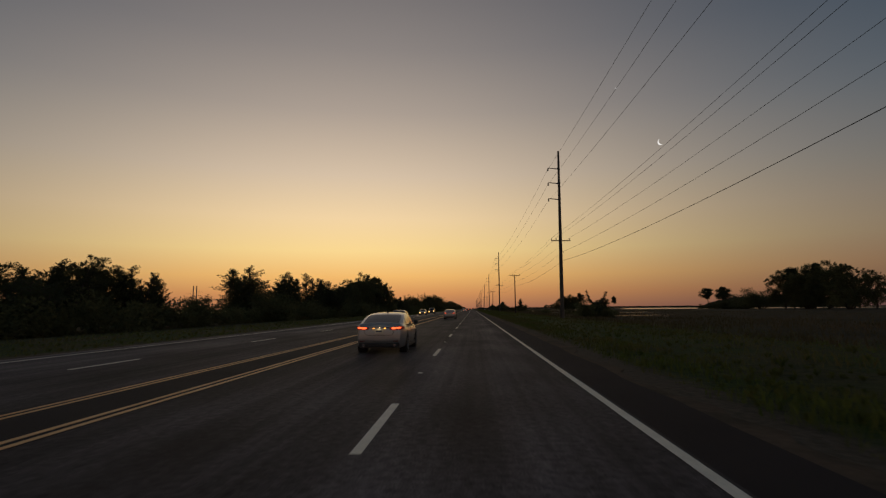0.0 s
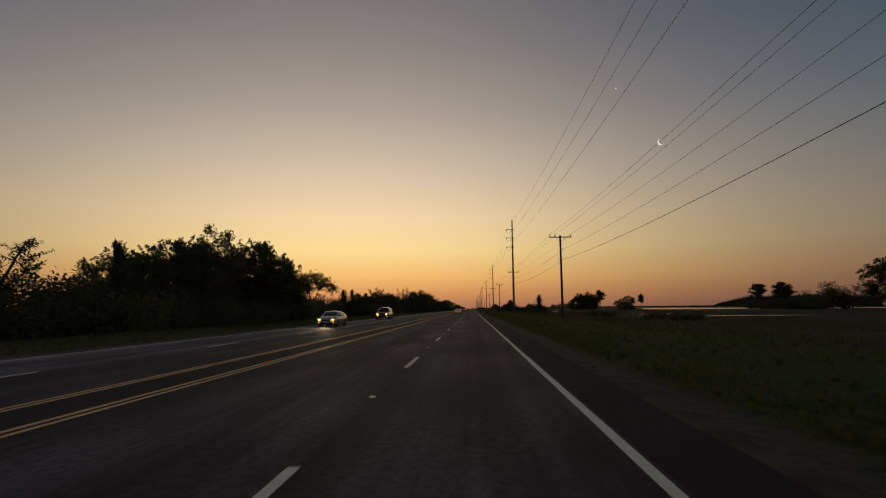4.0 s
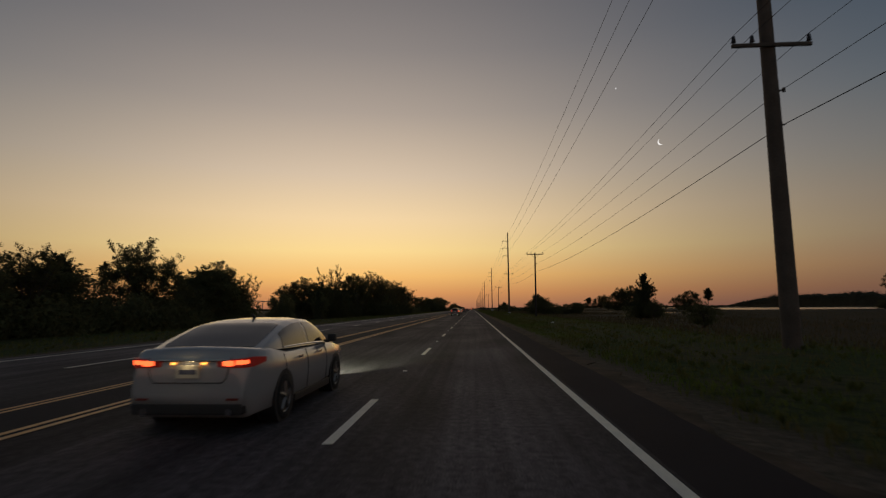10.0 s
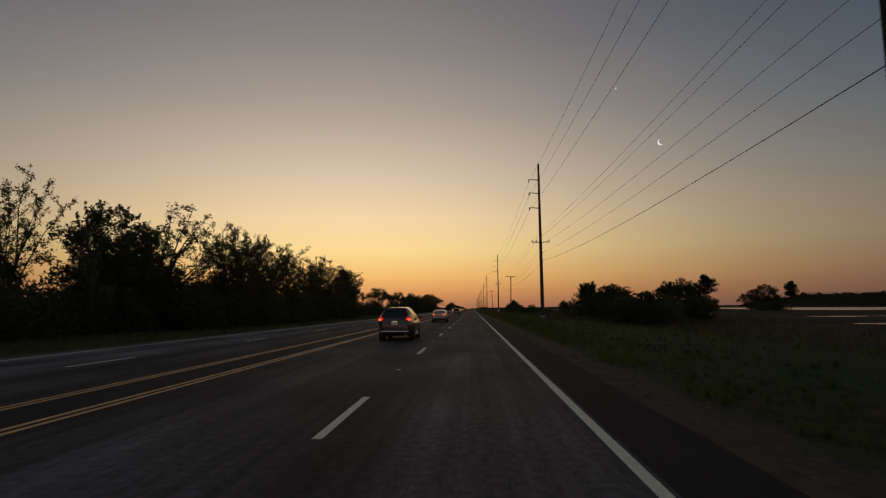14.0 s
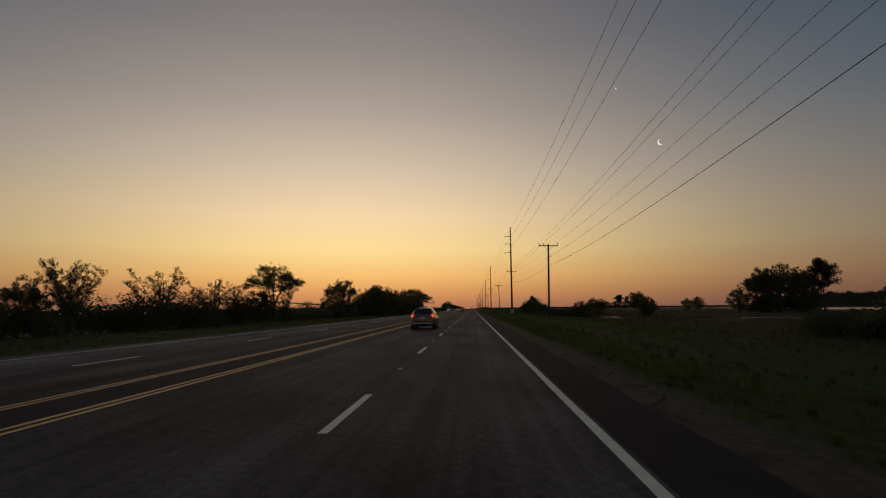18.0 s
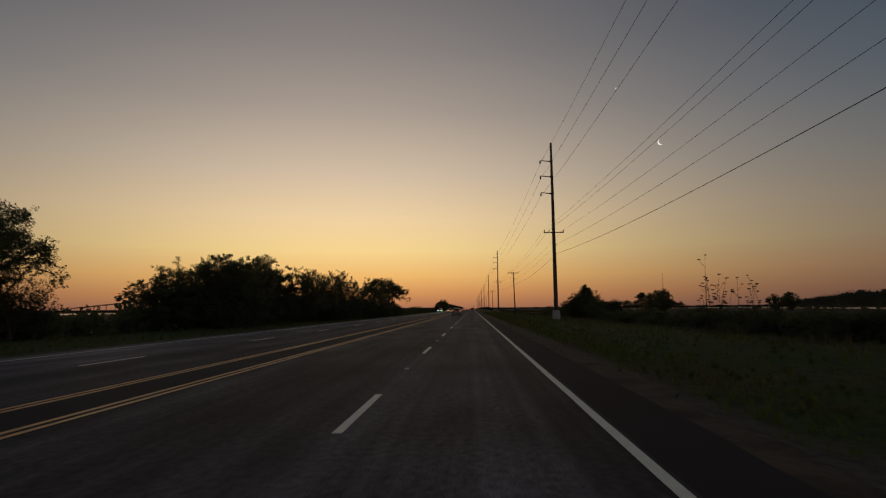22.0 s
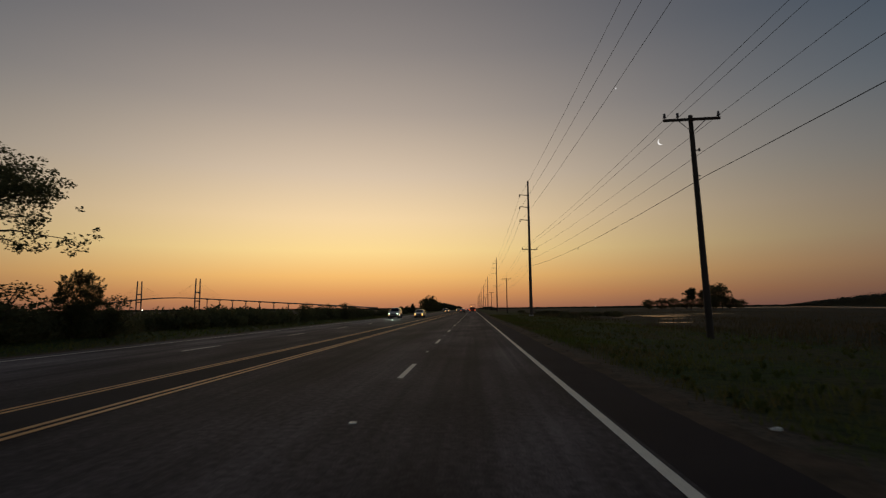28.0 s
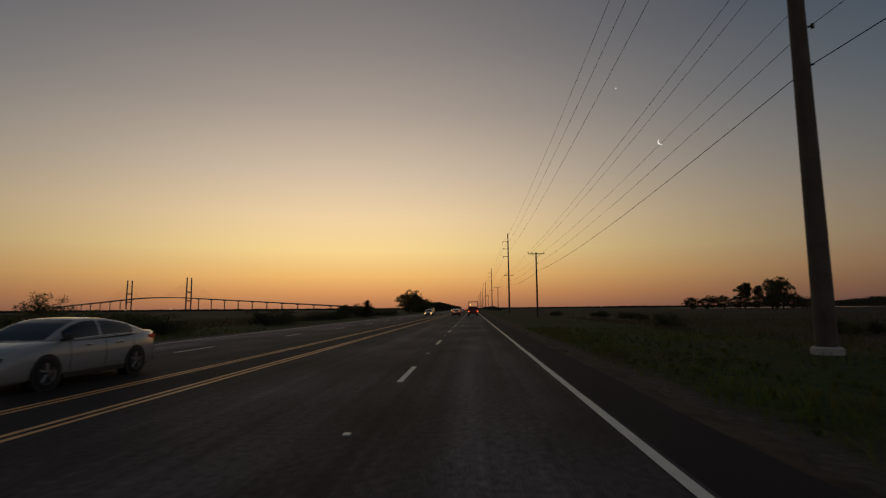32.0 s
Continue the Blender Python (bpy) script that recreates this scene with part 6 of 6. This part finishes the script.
    if shape == "sedan":
        add_box(bm, -W * 0.8, W * 0.8, -L / 2 - 0.014, -L / 2 + 0.25, gap + 0.06, gap + 0.2, 0.025)
    else:
        add_box(bm, -W * 0.8, W * 0.8, -L / 2 - 0.03, -L / 2 + 0.2, gap + 0.2, gap + 0.27, 0.03)
    part("rear_bumper", bm, TRIM if shape == "sedan" else CHROME, e)
    bm = bmesh.new()
    add_box(bm, -W * 0.74, W * 0.74, L / 2 - 0.2, L / 2 + 0.015, gap + 0.06, gap + 0.24, 0.04)
    part("front_bumper", bm, TRIM, e)
    bm = bmesh.new()
    add_box(bm, -W * 0.42, W * 0.42, L / 2 - 0.1, L / 2 + 0.012, gap + 0.3, gap + 0.46, 0.03)
    part("grille", bm, TRIM, e)
    zp = 0.80 if shape == "sedan" else 0.90
    bm = bmesh.new()
    add_box(bm, -0.155, 0.155, -L / 2 - 0.02, -L / 2 + 0.01, zp - 0.08, zp + 0.08, 0.006)
    pl = part("number_plate", bm, PLATE, e)
    bm = bmesh.new()
    add_box(bm, -0.11, 0.11, -L / 2 - 0.024, -L / 2 - 0.019, zp - 0.03, zp + 0.03)
    part("plate_bar", bm, PLATE_INK, pl)
    bm = bmesh.new()
    zt = 0.98 if shape == "sedan" else 1.08
    add_path(bm, [(-W * 0.62, -L / 2 + 0.02, zt), (-W * 0.56, -L / 2 - 0.002, 0.72), (-W * 0.5, -L / 2 - 0.003, 0.66), (W * 0.5, -L / 2 - 0.003, 0.66), (W * 0.56, -L / 2 - 0.002, 0.72), (W * 0.62, -L / 2 + 0.02, zt)], 0.007, 4)
    part("boot_seam", bm, TRIM, e)
    for sg in (-1, 1):
        bm = bmesh.new()
        add_box(bm, sg * 0.2 - 0.03, sg * 0.2 + 0.03, -L / 2 - 0.012, -L / 2 + 0.01, zp + 0.095, zp + 0.115, 0.004)
        part("plate_lamp", bm, LAMP_AMBER if lamps == "tail" and shape == "sedan" else TRIM, e)
        bm = bmesh.new()
        add_box(bm, sg * W * 0.66 - 0.08, sg * W * 0.66 + 0.08, -L / 2 - 0.014, -L / 2 + 0.05, gap + 0.24, gap + 0.27, 0.006)
        part("reflector", bm, RED_PAINT, e)
    bm = bmesh.new()
    add_box(bm, -W * 0.6, W * 0.6, -L / 2 - 0.006, -L / 2 + 0.02, zp + 0.13, zp + 0.15, 0.004)
    part("boot_trim", bm, CHROME, e)
    bm = bmesh.new()
    add_path(bm, [(0, rr + 0.15, zrr + 0.02), (0, rr + 0.05, zrr + 0.09)], [0.035, 0.01], 6)
    part("roof_antenna", bm, TRIM, e)
    return e


ONWARD, TOWARD = 0, 180


def stand(x, y, turn):
    return pose(x, y, 0, 0, 0, turn)


vehicle("sedan", "sedan", SILVER_PAINT, stand(-5.6, 80.0, ONWARD), "silver sedan with lit tail lamps in the passing lane")
vehicle("sedan", "sedan", SILVER_PAINT, stand(-5.55, 21.0, ONWARD), "silver sedan with lit tail lamps beside the lane dashes")
vehicle("crossover", "suv", MAROON_PAINT, stand(-5.4, 424.5, ONWARD), "dark maroon crossover with lit tail lamps on the open road")
vehicle("sedan", "sedan", WHITE_PAINT, stand(-5.45, 224.1, ONWARD), "white sedan with lit red tail lamps in the passing lane")
vehicle("crossover", "suv", MAROON_PAINT, stand(-5.45, 326.65, ONWARD) @ Matrix.Diagonal((0.92, 0.94, 1.0, 1)), "dark maroon crossover with boomerang tail lamps in the passing lane")
vehicle("sedan", "sedan", SILVER_PAINT, stand(-5.5, 362.0, ONWARD), "pale silver sedan with lit tail lamps on the road ahead")
vehicle("crossover", "suv", MAROON_PAINT, stand(-5.3, 583.0, ONWARD), "dark red crossover with lit tail lamps on the road ahead")
vehicle("sedan", "sedan", BLACK_PAINT, stand(-11.35, 65.3, TOWARD), "black oncoming sedan with warm headlamps on", lamps="head", fog=LAMP_WARM)
vehicle("sedan", "sedan", SILVER_PAINT, stand(-15.2, 137.4, TOWARD), "silver oncoming sedan with headlamps and amber lamps on", lamps="head")
vehicle("suv", "boxy", MAROON_PAINT, stand(-15.2, 167.3, TOWARD), "dark maroon boxy oncoming SUV with headlamps on", lamps="head")
vehicle("suv", "boxy", WHITE_PAINT, stand(-15.2, 682.5, TOWARD), "white oncoming SUV with cool headlamps on", lamps="head", head=LAMP_COOL)
vehicle("sedan", "sedan", WHITE_PAINT, stand(-11.5, 688.4, TOWARD), "white oncoming sedan with headlamps and amber lamps on", lamps="head")
vehicle("sedan", "sedan", BLACK_PAINT, stand(-5.5, 792.0, ONWARD), "dark sedan with lit tail lamps far ahead")
vehicle("sedan", "sedan", SILVER_PAINT, stand(-11.5, 792.0, TOWARD), "far oncoming sedan with warm headlamps on", lamps="head")
vehicle("suv", "boxy", BLACK_PAINT, stand(-15.2, 846.0, TOWARD), "far oncoming SUV with warm headlamps on", lamps="head")
vehicle("sedan", "sedan", WHITE_PAINT, stand(-11.4, 930.0, TOWARD), "far oncoming sedan with warm headlamps on", lamps="head")

for x, y, turn, paint, lamp in [(-11.5, 1010, TOWARD, SILVER_PAINT, "head"), (-15.2, 1085, TOWARD, BLACK_PAINT, "head"), (-11.4, 1190, TOWARD, WHITE_PAINT, "head"),
                                (-5.6, 880, ONWARD, SILVER_PAINT, "tail"), (-5.5, 985, ONWARD, MAROON_PAINT, "tail")]:
    vehicle("sedan", "sedan", paint, stand(x, y, turn), "far oncoming sedan with warm headlamps on" if lamp == "head" else "distant sedan with lit red tail lamps", lamps=lamp)


# ---- beams of the nearer headlamps ----
def headlamp_beam(x, y, turn, colour, watts, z=0.66):
    lamp = bpy.data.lights.new("headlamp_beam", "SPOT")
    lamp.energy, lamp.color, lamp.spot_size, lamp.spot_blend, lamp.shadow_soft_size = watts, colour, radians(66), 1.0, 0.12
    ahead = 1 if turn == ONWARD else -1
    ob = new("headlamp_beam", lamp)
    ob.matrix_basis = look((x, y + 2.5 * ahead, z), (x, y + 22 * ahead, 0.0))
    return ob


def plate_lamp(x, y, z):
    """The small lamp over a rear plate."""
    lamp = bpy.data.lights.new("plate_lamp", "POINT")
    lamp.energy, lamp.color, lamp.shadow_soft_size = 0.35, (1.0, 0.72, 0.36), 0.02
    ob = new("plate_lamp", lamp)
    ob.location = (x, y, z)
    return ob


plate_lamp(-5.55, 21.0 - 2.53, 0.91)
plate_lamp(-5.45, 224.1 - 2.53, 0.91)
plate_lamp(-5.45, 326.65 - 2.38, 1.0)
headlamp_beam(-11.35, 65.3, TOWARD, (1.0, 0.72, 0.38), 1500)
headlamp_beam(-15.2, 137.4, TOWARD, (1.0, 0.75, 0.42), 600)
headlamp_beam(-5.45, 224.1, ONWARD, (0.88, 1.0, 0.74), 2400)
headlamp_beam(-15.2, 682.5, TOWARD, (0.8, 1.0, 0.8), 600, 0.82)
headlamp_beam(-11.5, 688.4, TOWARD, (1.0, 0.78, 0.5), 400)


def work_truck(m):
    e = thing("work_truck", m, "red work truck with a tall open rack and lit tail lamps", "truck", "cars on the highway")
    bm = bmesh.new()
    add_box(bm, -1.0, 1.0, -2.9, 0.2, 0.75, 1.25, 0.03)
    part("bed", bm, RED_PAINT, e)
    bm = bmesh.new()
    add_box(bm, -1.0, 1.0, 0.25, 1.75, 0.6, 1.35, 0.06)
    add_box(bm, -0.92, 0.92, 0.3, 1.55, 1.35, 2.0, 0.12)
    add_box(bm, -0.95, 0.95, 1.75, 2.9, 0.6, 1.25, 0.1)
    part("cab", bm, RED_PAINT, e)
    bm = bmesh.new()
    add_box(bm, -0.75, 0.75, 0.285, 0.298, 1.42, 1.88, 0.0)
    part("rear_window", bm, GLASS, e)
    for sx in (-1, 1):
        for y in (-2.8, 0.1):
            bm = bmesh.new()
            add_box(bm, sx * 0.96 - 0.04, sx * 0.96 + 0.04, y - 0.04, y + 0.04, 1.25, 2.9)
            part("rack_post", bm, STEEL, e)
        bm = bmesh.new()
        add_box(bm, sx * 0.96 - 0.04, sx * 0.96 + 0.04, -2.84, 2.2, 2.9, 2.98)
        part("rack_rail", bm, STEEL, e)
        bm = bmesh.new()
        add_box(bm, sx * 0.86 - 0.1, sx * 0.86 + 0.1, -2.93, -2.88, 0.85, 1.1, 0.02)
        part("tail_lamp", bm, LAMP_RED, e, "lit red tail lamp")
        for y in (-1.9, 2.0):
            wheel(e, sx * 0.88, y, 0.39, 0.25, 0.39)
    for y in (-2.8, -1.0, 0.1, 2.15):
        bm = bmesh.new()
        add_box(bm, -0.92, 0.92, y - 0.04, y + 0.04, 2.9, 2.98)
        part("rack_bar", bm, STEEL, e)
    bm = bmesh.new()
    add_box(bm, -0.6, -0.4, -2.86, -2.8, 2.2, 2.4, 0.02)
    part("work_lamp", bm, LAMP_AMBER, e, "lit amber lamp")
    bm = bmesh.new()
    add_box(bm, -1.0, 1.0, -3.02, -2.88, 0.5, 0.68, 0.03)
    part("rear_bumper", bm, TRIM, e)
    return e


work_truck(stand(-1.8, 786.0, ONWARD))
